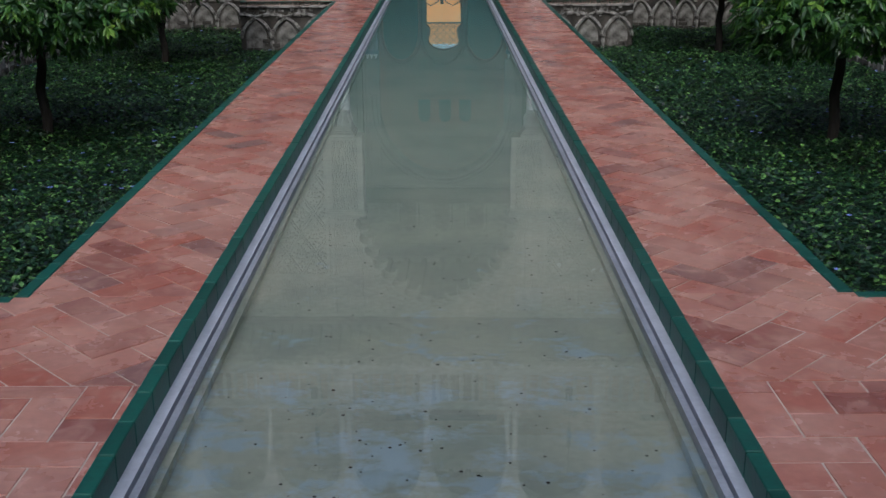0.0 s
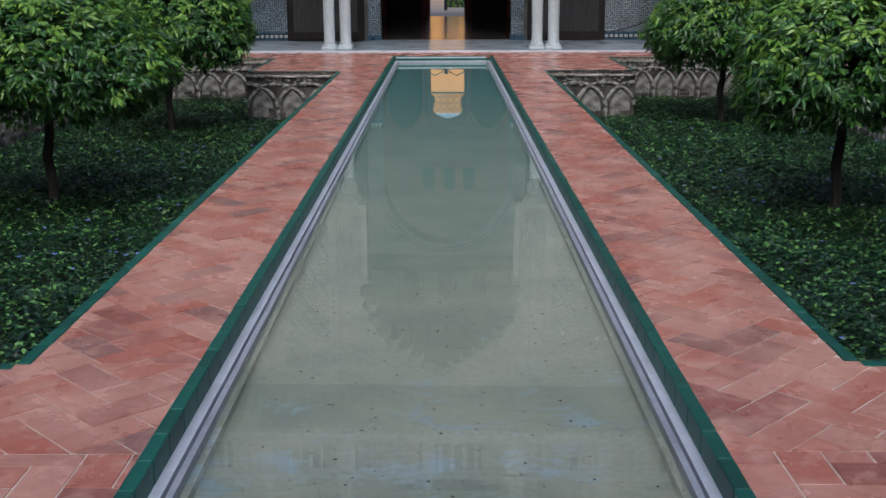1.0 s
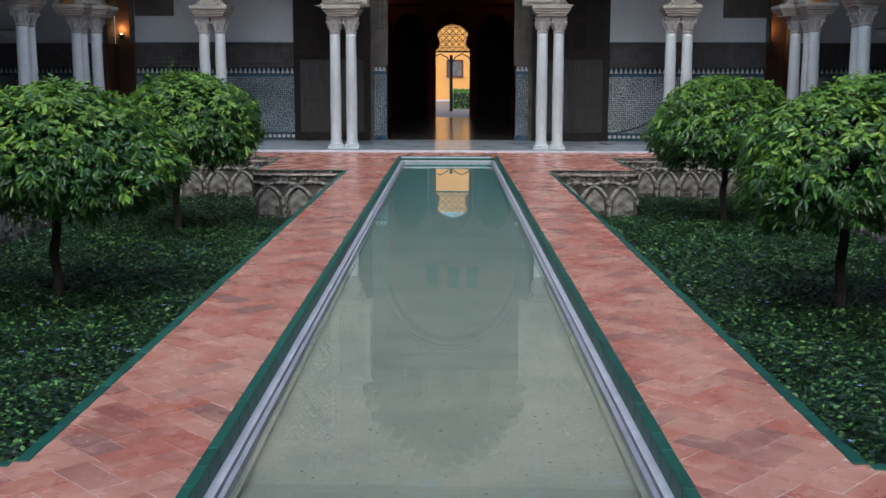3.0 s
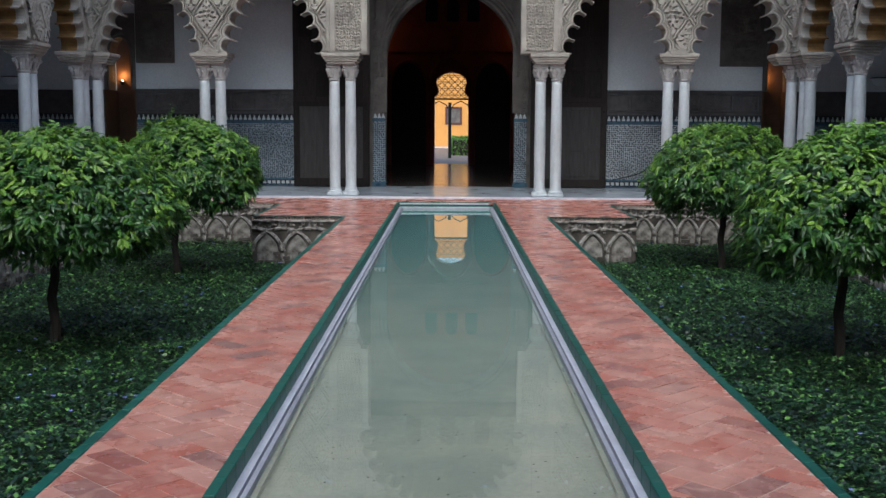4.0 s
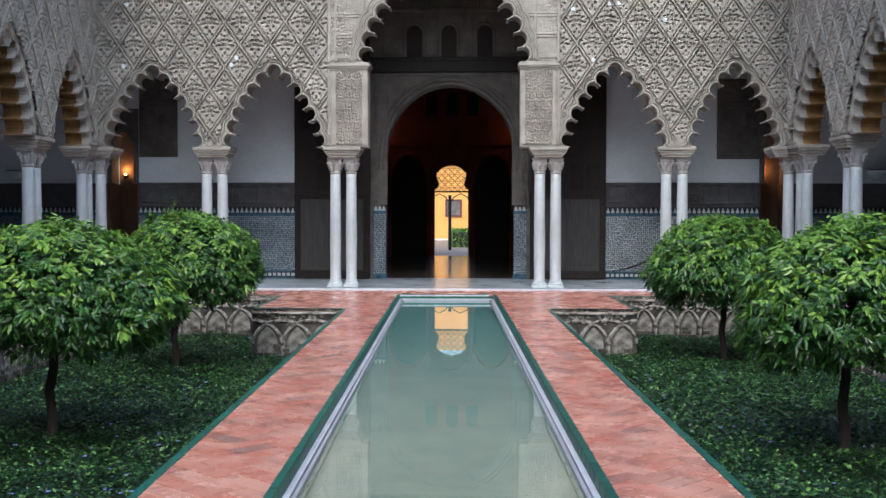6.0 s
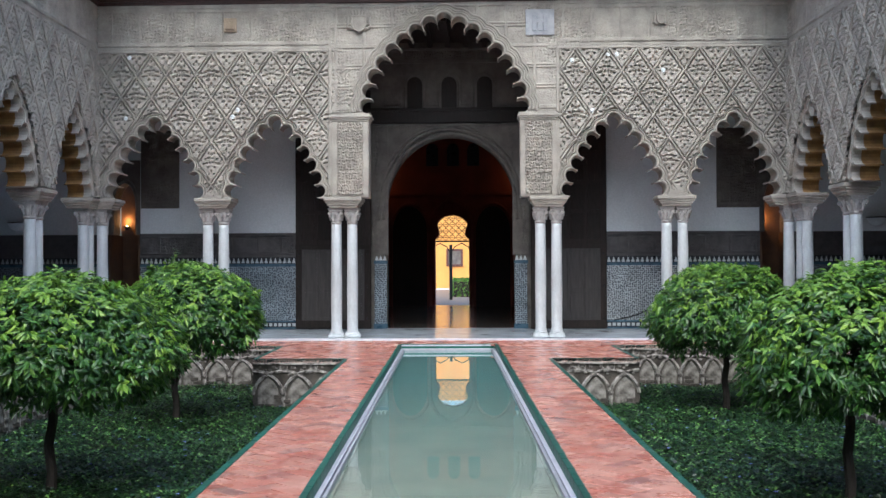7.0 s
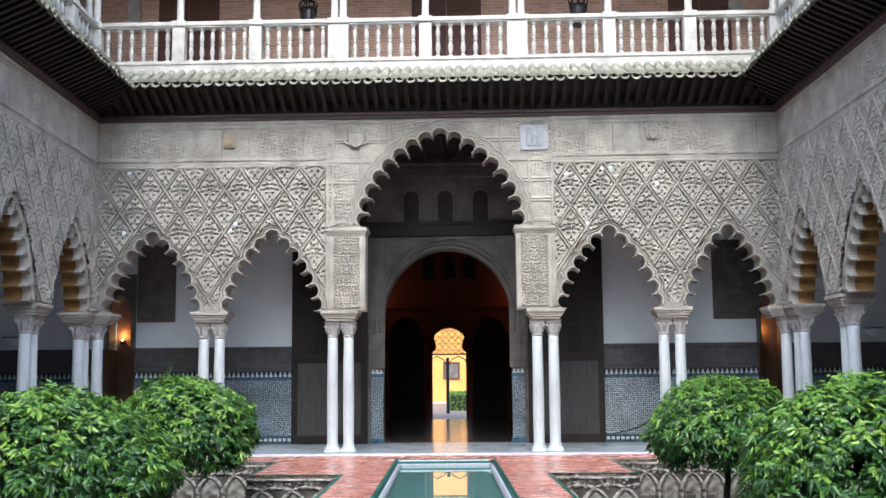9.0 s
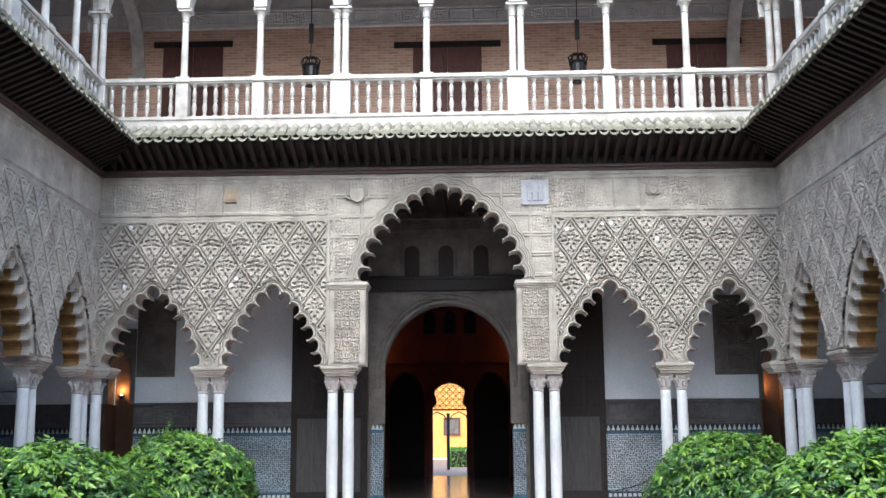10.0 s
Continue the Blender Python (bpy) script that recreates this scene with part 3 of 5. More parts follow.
back_wall = empty("wall_back", FN, "whitewashed gallery wall with dark tiled dado", "wall", kind="structure")
DL, DR = -1.65, 1.47                     # doorway
zt = 7.2
part("wall_plaster", boxes((-12.0, -3.98, BACK, BACK + 0.5, 4.3, zt), (3.78, 12, BACK, BACK + 0.5, 4.3, zt), (-12.0, -8.75, BACK, BACK + 0.5, 2.42, 4.3), (-7.95, -3.98, BACK, BACK + 0.5, 2.42, 4.3), (3.78, 7.55, BACK, BACK + 0.5, 2.42, 4.3), (8.30, 12, BACK, BACK + 0.5, 2.42, 4.3)), whitewash, back_wall)
part("dado_backing", boxes((-7.95, -3.98, BACK, BACK + 0.5, 0, 2.42), (-12, -8.75, BACK, BACK + 0.5, 0, 2.42), (3.78, 7.55, BACK, BACK + 0.5, 0, 2.42), (8.3, 12, BACK, BACK + 0.5, 0, 2.42)), dado_stone, back_wall)
part("wall_plaster", boxes((-8.75, -7.95, BACK + 0.9, BACK + 1.0, 0, 4), (7.55, 8.3, BACK + 0.9, BACK + 1.0, 0, 4)), niche_brown, back_wall)
for a, b in ((-12, -8.75), (-7.95, -3.98), (3.78, 7.55), (8.3, 12)):
    part("dado_band", boxes((a, b, BACK - 0.025, BACK, 1.83, 2.42), bevel=0.006), dado_stone, back_wall)

# portal wall: grey carved stucco round a tall round arch
portal = empty("portal", FN, "dark carved stucco portal with tall rounded arch", "portal", kind="structure")
def round_arch(cx, hw, z0, zs, zt_, n=28, k=1.0):
    return [(cx - hw, z0)] + [(cx - hw * math.cos(i * math.pi / n), zs + (zt_ - zs) * math.sin(i * math.pi / n) ** k) for i in range(n + 1)] + [(cx + hw, z0)]
PC = (DL + DR) / 2
hole = round_arch(PC, 1.62, 0.0, 3.05, 4.85)
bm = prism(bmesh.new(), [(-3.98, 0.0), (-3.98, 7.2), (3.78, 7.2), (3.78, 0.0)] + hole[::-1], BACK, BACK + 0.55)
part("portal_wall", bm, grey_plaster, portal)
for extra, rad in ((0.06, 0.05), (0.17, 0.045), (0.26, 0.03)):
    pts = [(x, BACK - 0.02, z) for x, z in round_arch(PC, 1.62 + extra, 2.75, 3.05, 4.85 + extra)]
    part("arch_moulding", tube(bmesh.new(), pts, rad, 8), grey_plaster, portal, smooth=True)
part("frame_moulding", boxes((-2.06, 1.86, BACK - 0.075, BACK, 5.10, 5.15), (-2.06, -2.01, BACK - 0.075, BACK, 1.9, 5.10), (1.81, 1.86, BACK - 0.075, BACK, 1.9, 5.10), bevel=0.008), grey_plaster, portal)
part("lintel", boxes((-2.3, 2.1, BACK - 0.10, BACK, 5.18, 5.5), (-2.3, 2.1, BACK - 0.13, BACK, 5.46, 5.55), bevel=0.01), dark_wood, portal)

# ---- eaves and upper gallery ----
beam_wood = mat("dark_red_beam", (0.075, 0.035, 0.03), (0.04, 0.02, 0.018), 0.6, 4, 40, 0.3, stretch=(6, 6, 1))


def baluster_mesh():
    bm = bmesh.new()
    box(bm, -0.055, 0.055, -0.055, 0.055, 0.0, 0.05, 0.006)
    lathe(bm, [(0.045, 0.05), (0.05, 0.07), (0.03, 0.10), (0.052, 0.20), (0.056, 0.26), (0.04, 0.34), (0.033, 0.38), (0.05, 0.40), (0.05, 0.42), (0.033, 0.44), (0.045, 0.50), (0.055, 0.57), (0.045, 0.65), (0.03, 0.70), (0.05, 0.73), (0.05, 0.75)], 12)
    box(bm, -0.055, 0.055, -0.055, 0.055, 0.75, 0.79, 0.006)
    bmesh.ops.recalc_face_normals(bm, faces=bm.faces[:])
    me = bpy.data.meshes.new("baluster")
    bm.to_mesh(me), bm.free()
    me.materials.append(white_paint)
    return me


BALUSTER = baluster_mesh()
U_SHAFT = small_mesh("shaft", lathe(bmesh.new(), [(0.10, 0), (0.10, 0.05), (0.08, 0.08), (0.078, 0.6), (0.068, 1.33)], 14), white_paint, True)
_b = bmesh.new()
lathe(_b, [(0.07, 1.33), (0.085, 1.35), (0.075, 1.38), (0.085, 1.48), (0.13, 1.56)], 14)
box(_b, -0.15, 0.15, -0.15, 0.15, 1.56, 1.63, 0.012)
U_CAP = small_mesh("capital", _b, white_paint)
TILE_R = 0.095
_b = bmesh.new()
_rings = []
for j in range(9):
    a = math.pi * j / 8
    _rings.append((TILE_R * math.cos(a), TILE_R * math.sin(a)))
_v0 = [_b.verts.new((x, 0, z)) for x, z in _rings]
_v1 = [_b.verts.new((x * 0.8, 0.42, z * 0.8 + 0.235)) for x, z in _rings]
for j in range(8):
    _b.faces.new((_v0[j], _v0[j + 1], _v1[j + 1], _v1[j]))
_v2 = [_b.verts.new((x * 0.8, 0, z * 0.8)) for x, z in _rings]
for j in range(8):
    _b.faces.new((_v0[j], _v2[j], _v2[j + 1], _v0[j + 1]))
_b.faces.new(_v2[::-1])
ROOF_TILE = small_mesh("roof_tile", _b, roof_tile)


_b = bmesh.new()
_prev = None
for y, z in ((-0.03, -0.02), (0.40, 0.20)):
    ring = [_b.verts.new((0.098 * math.cos(math.pi * j / 8), y, z - 0.085 * math.sin(math.pi * j / 8))) for j in range(9)]
    ring += [_b.verts.new((0.076 * math.cos(math.pi * j / 8), y, z + 0.004 - 0.066 * math.sin(math.pi * j / 8))) for j in range(8, -1, -1)]
    if _prev:
        for j in range(18):
            _b.faces.new((_prev[j], _prev[(j + 1) % 18], ring[(j + 1) % 18], ring[j]))
    else:
        _b.faces.new(ring)
    _prev = ring
CHANNEL_TILE = small_mesh("channel_tile", _b, roof_tile)


def rafter_mesh(depth):
    bm = bmesh.new()
    rise = 0.40 * depth / 0.92
    vs = []
    for y, z in ((-0.08, 7.52), (-0.08 - depth + 0.06, 7.50 + rise), (-0.08 - depth, 7.55 + rise), (-0.08 - depth, 7.62 + rise), (-0.08, 7.68)):
        vs.append((y, z))
    a = [bm.verts.new((-0.045, y, z)) for y, z in vs]
    b = [bm.verts.new((0.045, y, z)) for y, z in vs]
    bm.faces.new(a), bm.faces.new(b[::-1])
    for i in range(5):
        bm.faces.new((a[i], a[(i + 1) % 5], b[(i + 1) % 5], b[i]))
    return small_mesh("rafter", bm, dark_wood)


def eave(F, u0, u1, label):
    """An eave on the wall between the corners u0 and u1, mitred there."""
    e = empty("eave", F, label, "eave", "eaves of the court", "structure")
    part("wall_beam", boxes((u0, u1, -0.06, 0.0, 7.36, 7.43), (u0, u1, -0.10, 0.0, 7.43, 7.50), bevel=0.008), beam_wood, e)
    part("fill_board", boxes((u0, u1, 0.0, 0.06, 7.36, 8.36)), dark_wood, e)
    bm = bmesh.new()
    for zz in (0.0, 0.03):
        bm.faces.new([bm.verts.new(c) for c in ((u0, 0, 7.70 + zz), (u1, 0, 7.70 + zz), (u1 - 1.0, -1.0, 8.0 + zz), (u0 + 1.0, -1.0, 8.0 + zz))])
    part("soffit_board", bm, dark_wood, e, recalc=False)
    bm = bmesh.new()
    bm.faces.new([bm.verts.new(c) for c in ((u0, 0.0, 8.52), (u1, 0.0, 8.52), (u1 - 0.98, -0.98, 8.02), (u0 + 0.98, -0.98, 8.02))])
    part("roof_bed", bm, roof_tile, e, recalc=False)
    full = rafter_mesh(0.86)
    n = int((u1 - u0) / 0.226)
    step = (u1 - u0) / n
    for i in range(n):
        u = u0 + (i + 0.5) * step
        d = min(u - u0, u1 - u) - 0.1
        if d > 0.86:
            place("rafter", full, e, pose(u, 0, 0))
        elif d > 0.15:
            place("rafter", rafter_mesh(d), e, pose(u, 0, 0))
        edge = min(u - u0, u1 - u)
        if edge > 1.0:
            place("channel_tile", CHANNEL_TILE, e, pose(u + step / 2 + random.uniform(-0.012, 0.012), -1.03 + random.uniform(-0.025, 0.025), 7.985 + random.uniform(-0.012, 0.012), 0, random.uniform(-6, 6), random.uniform(-3, 3)))
        for k in range(2):
            y = -1.02 + 0.40 * k
            if -y < edge + 0.05:
                place("roof_tile", ROOF_TILE, e, pose(u + random.uniform(-0.012, 0.012), y + random.uniform(-0.02, 0.02), 8.0 + 0.215 * k + random.uniform(-0.012, 0.012), 0, random.uniform(-4, 4), random.uniform(-3, 3)))
    return e


eave(FN, UL, UR, "dark timber eave with mossy curved roof tiles")
eave(FL, -23.4, 0.0, "dark timber eave with mossy curved roof tiles")
eave(FR, 0.0, 23.4, "dark timber eave with mossy curved roof tiles")
PB = -0.13                               # line of the balustrade


def balustrade(F, posts, u0, u1, label, PB=PB):
    e = empty("balustrade", F, label, "balustrade", "balustrades of the upper gallery", "structure")
    part("plinth", boxes((u0, u1, PB - 0.13, PB + 0.13, 8.40, 8.67), (u0, u1, PB - 0.16, PB + 0.15, 8.61, 8.69), bevel=0.012), white_paint, e)
    part("handrail", boxes((u0, u1, PB - 0.10, PB + 0.10, 9.47, 9.51), (u0, u1, PB - 0.13, PB + 0.13, 9.51, 9.61), bevel=0.014), white_paint, e)
    solid = []
    for u, dbl in posts:
        hw = 0.23 if dbl else 0.14
        solid.append((u - hw, u + hw))
        part("pedestal", boxes((u - hw, u + hw, PB - 0.135, PB + 0.135, 8.692, 9.47), (u - hw - 0.02, u + hw + 0.02, PB - 0.155, PB + 0.155, 9.50, 9.63), bevel=0.01), white_paint, e)
        for du in ((-0.095, 0.095) if dbl else (0.0,)):
            c = empty("gallery_column", F @ pose(u + du, PB + 0.02, 9.63), "slim white column of the upper gallery", "column", "upper gallery columns")
            place("shaft", U_SHAFT, c)
            place("capital", U_CAP, c)
    ends = [u0] + [x for s in solid for x in s] + [u1]
    for a, b in zip(ends[::2], ends[1::2]):
        if b - a > 0.5:
            for k in range(6):
                place("baluster", BALUSTER, e, pose(a + (b - a) * (k + 0.5) / 6, PB, 8.685))
    return e


def upper_arches(F, posts, name, label, PB=PB):
    w = empty(name, F, label, "wall", kind="structure")
    for (a, da), (b, db) in zip(posts, posts[1:]):
        c, hw = (a + b) / 2, (b - a) / 2 - (0.22 if da else 0.12) * 0.5 - (0.22 if db else 0.12) * 0.5
        ring = [(a, 11.26), (a, 13.4), (b, 13.4), (b, 11.26)] + round_arch(c, hw, 11.26, 11.33, 11.33 + hw * 0.92, 16)[::-1]
        part("arch_panel", prism(bmesh.new(), ring, PB - 0.16, PB + 0.2), white_paint, w)
    return w


POSTS_N = [(-7.93, True), (-5.93, False), (-4.20, False), (-2.34, True), (-0.40, False), (1.64, True), (3.67, False), (5.44, False), (7.40, True)]
balustrade(FN, POSTS_N, -7.7, 7.25, "weathered white stone balustrade over the end arcade")
upper_arches(FN, POSTS_N, "upper_wall_north", "pale arches of the upper gallery")
for F, sg, nm in ((FL, -1, "upper_wall_west"), (FR, 1, "upper_wall_east")):
    posts = sorted([(sg * (1.75 + 1.76 * k), k % 3 == 2) for k in range(12)])
    lo, hi = sorted((sg * 0.05, sg * 23.3))
    balustrade(F, posts, lo, hi, "weathered white stone balustrade over the side arcade", 0.10)
    ends = posts + [(0.1 * sg, False)] if sg < 0 else [(0.1 * sg, False)] + posts
    upper_arches(F, ends, nm, "pale arches of the upper gallery", 0.10)

# upper gallery behind the balustrade
upper = empty("upper_gallery", FN, "upper gallery with brick back wall and dark beams", "gallery", kind="structure")
UBK = 3.4
part("upper_floor", boxes((-12, 12, 0.0, UBK + 0.3, 8.36, 8.50)), lead, upper)
part("brick_wall", boxes((-12, 12, UBK, UBK + 0.3, 8.5, 12.16)), brick_wall, upper)
part("stucco_frieze", boxes((-12, 12, UBK - 0.03, UBK + 0.27, 12.16, 13.3), (-12, 12, UBK - 0.07, UBK - 0.03, 12.16, 12.24), (-12, 12, UBK - 0.08, UBK - 0.03, 12.62, 12.70), bevel=0.01), upper_stucco, upper)
tagged(part("ceiling_upper", boxes((-12, 12, -0.35, UBK + 0.6, 13.4, 13.6), *[(-12 + 0.5 * k, -11.86 + 0.5 * k, 0, UBK, 13.22, 13.4) for k in range(48)]), dark_wood, None, "dark timber ceiling of the upper gallery", m=FN), category="ceiling", kind="structure")
for F, sg, nm in ((FL, -1, "west"), (FR, 1, "east")):
    lo, hi = sorted((sg * -4.0, sg * 27.0))
    g = empty("upper_gallery_" + nm, F, "upper side gallery with brick back wall", "gallery", kind="structure")
    lo2, hi2 = sorted((sg * 0.06, sg * 27.0))
    part("upper_floor", boxes((lo2, hi2, 0.0, UBK + 0.3, 8.355, 8.495)), lead, g)
    part("brick_wall", boxes((lo, hi, UBK, UBK + 0.3, 8.5, 13.3)), brick_wall, g)
    tagged(part("ceiling_upper_" + nm, boxes((lo2, hi2, -0.35, UBK + 0.6, 13.41, 13.61)), dark_wood, None, "dark timber ceiling of the upper gallery", m=F), category="ceiling", kind="structure")
    tagged(part("ceiling_" + nm, boxes((lo2, hi2, WALLT, 4.4, 7.21, 7.36)), dark_wood, None, "dark timber ceiling of the lower gallery", m=F), category="ceiling", kind="structure")
tagged(part("ceiling", boxes((-12, 12, WALLT, BACK + 0.6, 7.2, 7.36), *[(-11.9 + 0.45 * k, -11.78 + 0.45 * k, WALLT, BACK, 7.06, 7.2) for k in range(53)]), dark_wood, None, "dark timber ceiling of the lower gallery", m=FN), category="ceiling", kind="structure")


def upper_door(u0, u1, ztop, over, label):
    d = empty("upper_door", FN, label, "door", "upper doors", "structure")
    part("lintel", boxes((u0 - over, u1 + over, UBK - 0.05, UBK + 0.05, ztop, ztop + 0.16), bevel=0.01), dark_wood, d)
    m = (u0 + u1) / 2
    for a, b in ((u0, m - 0.006), (m + 0.006, u1)):
        leaf = part("door_leaf", boxes((a, b, UBK - 0.03, UBK + 0.03, 8.5, ztop), bevel=0.006), red_wood, d)
        n = 6
        for i in range(n):
            z0 = 8.65 + i * (ztop - 8.75) / n
            for c, e_ in ((a + 0.08, (a + b) / 2 - 0.03), ((a + b) / 2 + 0.03, b - 0.08)):
                part("door_panel", boxes((c, e_, UBK - 0.05, UBK - 0.03, z0, z0 + (ztop - 8.75) / n - 0.1), bevel=0.012), red_wood, leaf)


upper_door(-0.93, 0.85, 11.55, 0.5, "dark red panelled wooden door under a timber lintel")
upper_door(-7.50, -5.92, 11.68, 0.25, "dark red panelled wooden door under a timber lintel")
upper_door(5.62, 7.20, 11.5, 0.35, "dark red panelled wooden door under a timber lintel")


def lantern(u, zc):
    e = empty("lantern", FN @ pose(u, 1.7, zc), "black iron hanging lantern with crown top", "lantern", "hanging lanterns")
    bm = bmesh.new()
    for k in range(6):
        a = k * math.pi / 3
        tube(bm, [(0.2 * math.cos(a), 0.2 * math.sin(a), 0.0), (0.14 * math.cos(a), 0.14 * math.sin(a), -0.45)], 0.016, 5)
    lathe(bm, [(0.215, 0.0), (0.225, 0.03), (0.2, 0.06)], 12)
    lathe(bm, [(0.15, -0.47), (0.16, -0.44), (0.14, -0.42)], 12)
    cage = part("cage", bm, iron, e)
    part("glass", lathe(bmesh.new(), [(0.125, -0.42), (0.18, 0.0)], 12), smoke, cage, "smoky glass")
    bm = bmesh.new()
    for k in range(8):
        a = k * math.pi / 4
        tube(bm, [(0.2 * math.cos(a), 0.2 * math.sin(a), 0.05), (0.23 * math.cos(a), 0.23 * math.sin(a), 0.17), (0.13 * math.cos(a), 0.13 * math.sin(a), 0.25), (0.02 * math.cos(a), 0.02 * math.sin(a), 0.24)], 0.02, 5)
    lathe(bm, [(0.0, 0.24), (0.04, 0.27), (0.0, 0.32)], 8)
    part("crown", bm, iron, e)
    part("chain", boxes((-0.055, 0.055, -0.02, 0.02, 0.62, 1.12)), iron, e, "flat black hanger")
    part("rod", tube(bmesh.new(), [(0, 0, 0.3), (0, 0, 13.38 - zc)], 0.012, 6), iron, e)


smoke = mat("smoked_glass", (0.05, 0.05, 0.05), None, 0.2, 5, 30, 0.02)
lantern(-3.33, 10.48)
lantern(3.18, 10.44)
for u in (-8.12, 7.30):
    pts = [(1.70 + 1.60 * math.cos(math.pi * t), 10.86 + 1.75 * math.sin(math.pi * t)) for t in [k / 14 for k in range(15)]]
    bm = bmesh.new()
    ins = [(y, z) for y, z in pts]
    out = [(1.70 + (y - 1.70) * 1.05, min(13.39, 10.86 + (z - 10.86) * 1.2 + 0.02)) for y, z in pts]
    a = [bm.verts.new((u - 0.16, y, z)) for y, z in ins]
    b = [bm.verts.new((u + 0.16, y, z)) for y, z in ins]
    c = [bm.verts.new((u - 0.16, y, z)) for y, z in out]
    d = [bm.verts.new((u + 0.16, y, z)) for y, z in out]
    for i in range(14):
        bm.faces.new((a[i], a[i + 1], b[i + 1], b[i])), bm.faces.new((c[i], c[i + 1], d[i + 1], d[i]))
        bm.faces.new((a[i], a[i + 1], c[i + 1], c[i])), bm.faces.new((b[i], b[i + 1], d[i + 1], d[i]))
    part("cross_arch", bm, white_paint, upper)
    part("corbel", boxes((u - 0.2, u + 0.2, UBK - 0.3, UBK, 10.72, 10.86), (u - 0.14, u + 0.14, UBK - 0.2, UBK, 10.55, 10.72), bevel=0.02), white_paint, upper)

# ---- carved plaster relief ----
def open_at(u, z, bays, spring, top):
    """True where an arch of the wall is open or framed, for u and z as arrays."""
    hit = np.zeros(u.shape, bool)
    for cx, w, cs, s in bays:
        h = np.clip((z - spring) / (top - spring), 0, 1)
        env = curve_env(h, w) * w
        hit |= (np.abs(u - cx) < env) & (z < top)
        for x, zz, _ in cs:
            hit |= (u - x) ** 2 + (z - zz) ** 2 < (0.49 * s + 0.115) ** 2
    return hit


def relief(parent, name, u0, u1, z0, z1, step, fn, mask=None, y=-0.004, material=None):
    """A sheet of carving on the wall face; fn gives its height in metres."""
    nu, nz = int((u1 - u0) / step) + 1, int((z1 - z0) / step) + 1
    U, Z = np.meshgrid(np.linspace(u0, u1, nu), np.linspace(z0, z1, nz))
    hgt = fn(U, Z)
    keep = np.ones(U.shape, bool) if mask is None else ~mask(U, Z)
    V = np.stack([U, y - hgt, Z], -1).reshape(-1, 3)
    i = np.arange(nu * nz).reshape(nz, nu)
    q = np.stack([i[:-1, :-1], i[:-1, 1:], i[1:, 1:], i[1:, :-1]], -1)
    ok = keep[:-1, :-1] & keep[:-1, 1:] & keep[1:, 1:] & keep[1:, :-1]
    me = mesh_from(name, V.tolist(), q[ok].tolist(), material or plaster)
    return place(name, me, parent)


PITCH, RISE, ZTOP = 0.665, 1.45, 6.28
# drilled hollows of one diamond's flower, mirrored left and right: place, then half width and height
PITS = [(0.048, 0.105, 0.034, 0.017), (0.128, 0.080, 0.028, 0.017), (0.032, 0.005, 0.015, 0.028), (0.098, -0.005, 0.020, 0.018), (0.165, -0.025, 0.032, 0.017),
        (0.072, -0.095, 0.026, 0.018), (0.0, 0.185, 0.020, 0.026), (0.066, 0.215, 0.018, 0.016), (0.0, -0.185, 0.016, 0.032), (0.055, -0.245, 0.015, 0.017), (0.0, 0.31, 0.014, 0.022), (0.215, 0.045, 0.014, 0.014)]


def lattice_fn(tip):
    def fn(U, Z):
        a, b = (U - tip) / PITCH, (ZTOP - Z) / (RISE * PITCH)
        s, t = (a - b) % 1.0, (a + b) % 1.0
        x, y = (s + t - 1) / 2 * PITCH, (s - t) / 2 * PITCH * RISE
        wear = 0.5 + 0.5 * np.sin(3.1 * np.floor(a - b) + 1.7 * np.floor(a + b))      # each flower cut a little differently
        ax, y = np.abs(x), y + 0.02 * (wear - 0.5)
        r, th = np.hypot(ax, y), np.arctan2(y, ax)
        edge = np.minimum(np.minimum(s, 1 - s), np.minimum(t, 1 - t))
        h = 0.082 + 0.005 * np.cos(8 * th) * (r < 0.17) + 0.007 * np.sin(40 * ax + 2 * np.sin(31 * y)) * np.sin(37 * y + 1.0)
        for px, py, pw, ph in PITS:
            g = 1.14 + 0.3 * (wear - 0.5)
            h = h - 0.080 * np.exp(-((((ax - px) / (pw * g)) ** 2 + ((y - py) / (ph * g)) ** 2)) ** 3)
        return np.where(edge < 0.030, 0.070, np.where(edge < 0.080, 0.022, np.maximum(h, 0.003)))
    return fn


def ribs(parent, tip, u0, u1, z0, bays):
    """The diagonal ribs of the diamond net, wavy, broken where an arch opens."""
    bm = bmesh.new()
    for sgn in (1, -1):
        for k in range(-14, 40):
            run = []
            for j in range(0, 128):
                z = ZTOP - j * 0.025
                w = 0.009 * math.sin(j * 0.025 / 0.095 * 2 * math.pi)
                u = tip + (k - 10) * PITCH + sgn * ((ZTOP - z) / RISE + w)
                good = u0 < u < u1 and z > z0 and not bool(open_at(np.array([u]), np.array([z]), bays, SPRING, 4.74)[0])
                if good:
                    run.append((u, -0.092, z))
                if (not good or j == 127) and run:
                    if len(run) > 2:
                        tube(bm, run, 0.02, 5)
                    run = []
    return part("lattice_rib", bm, plaster, parent)


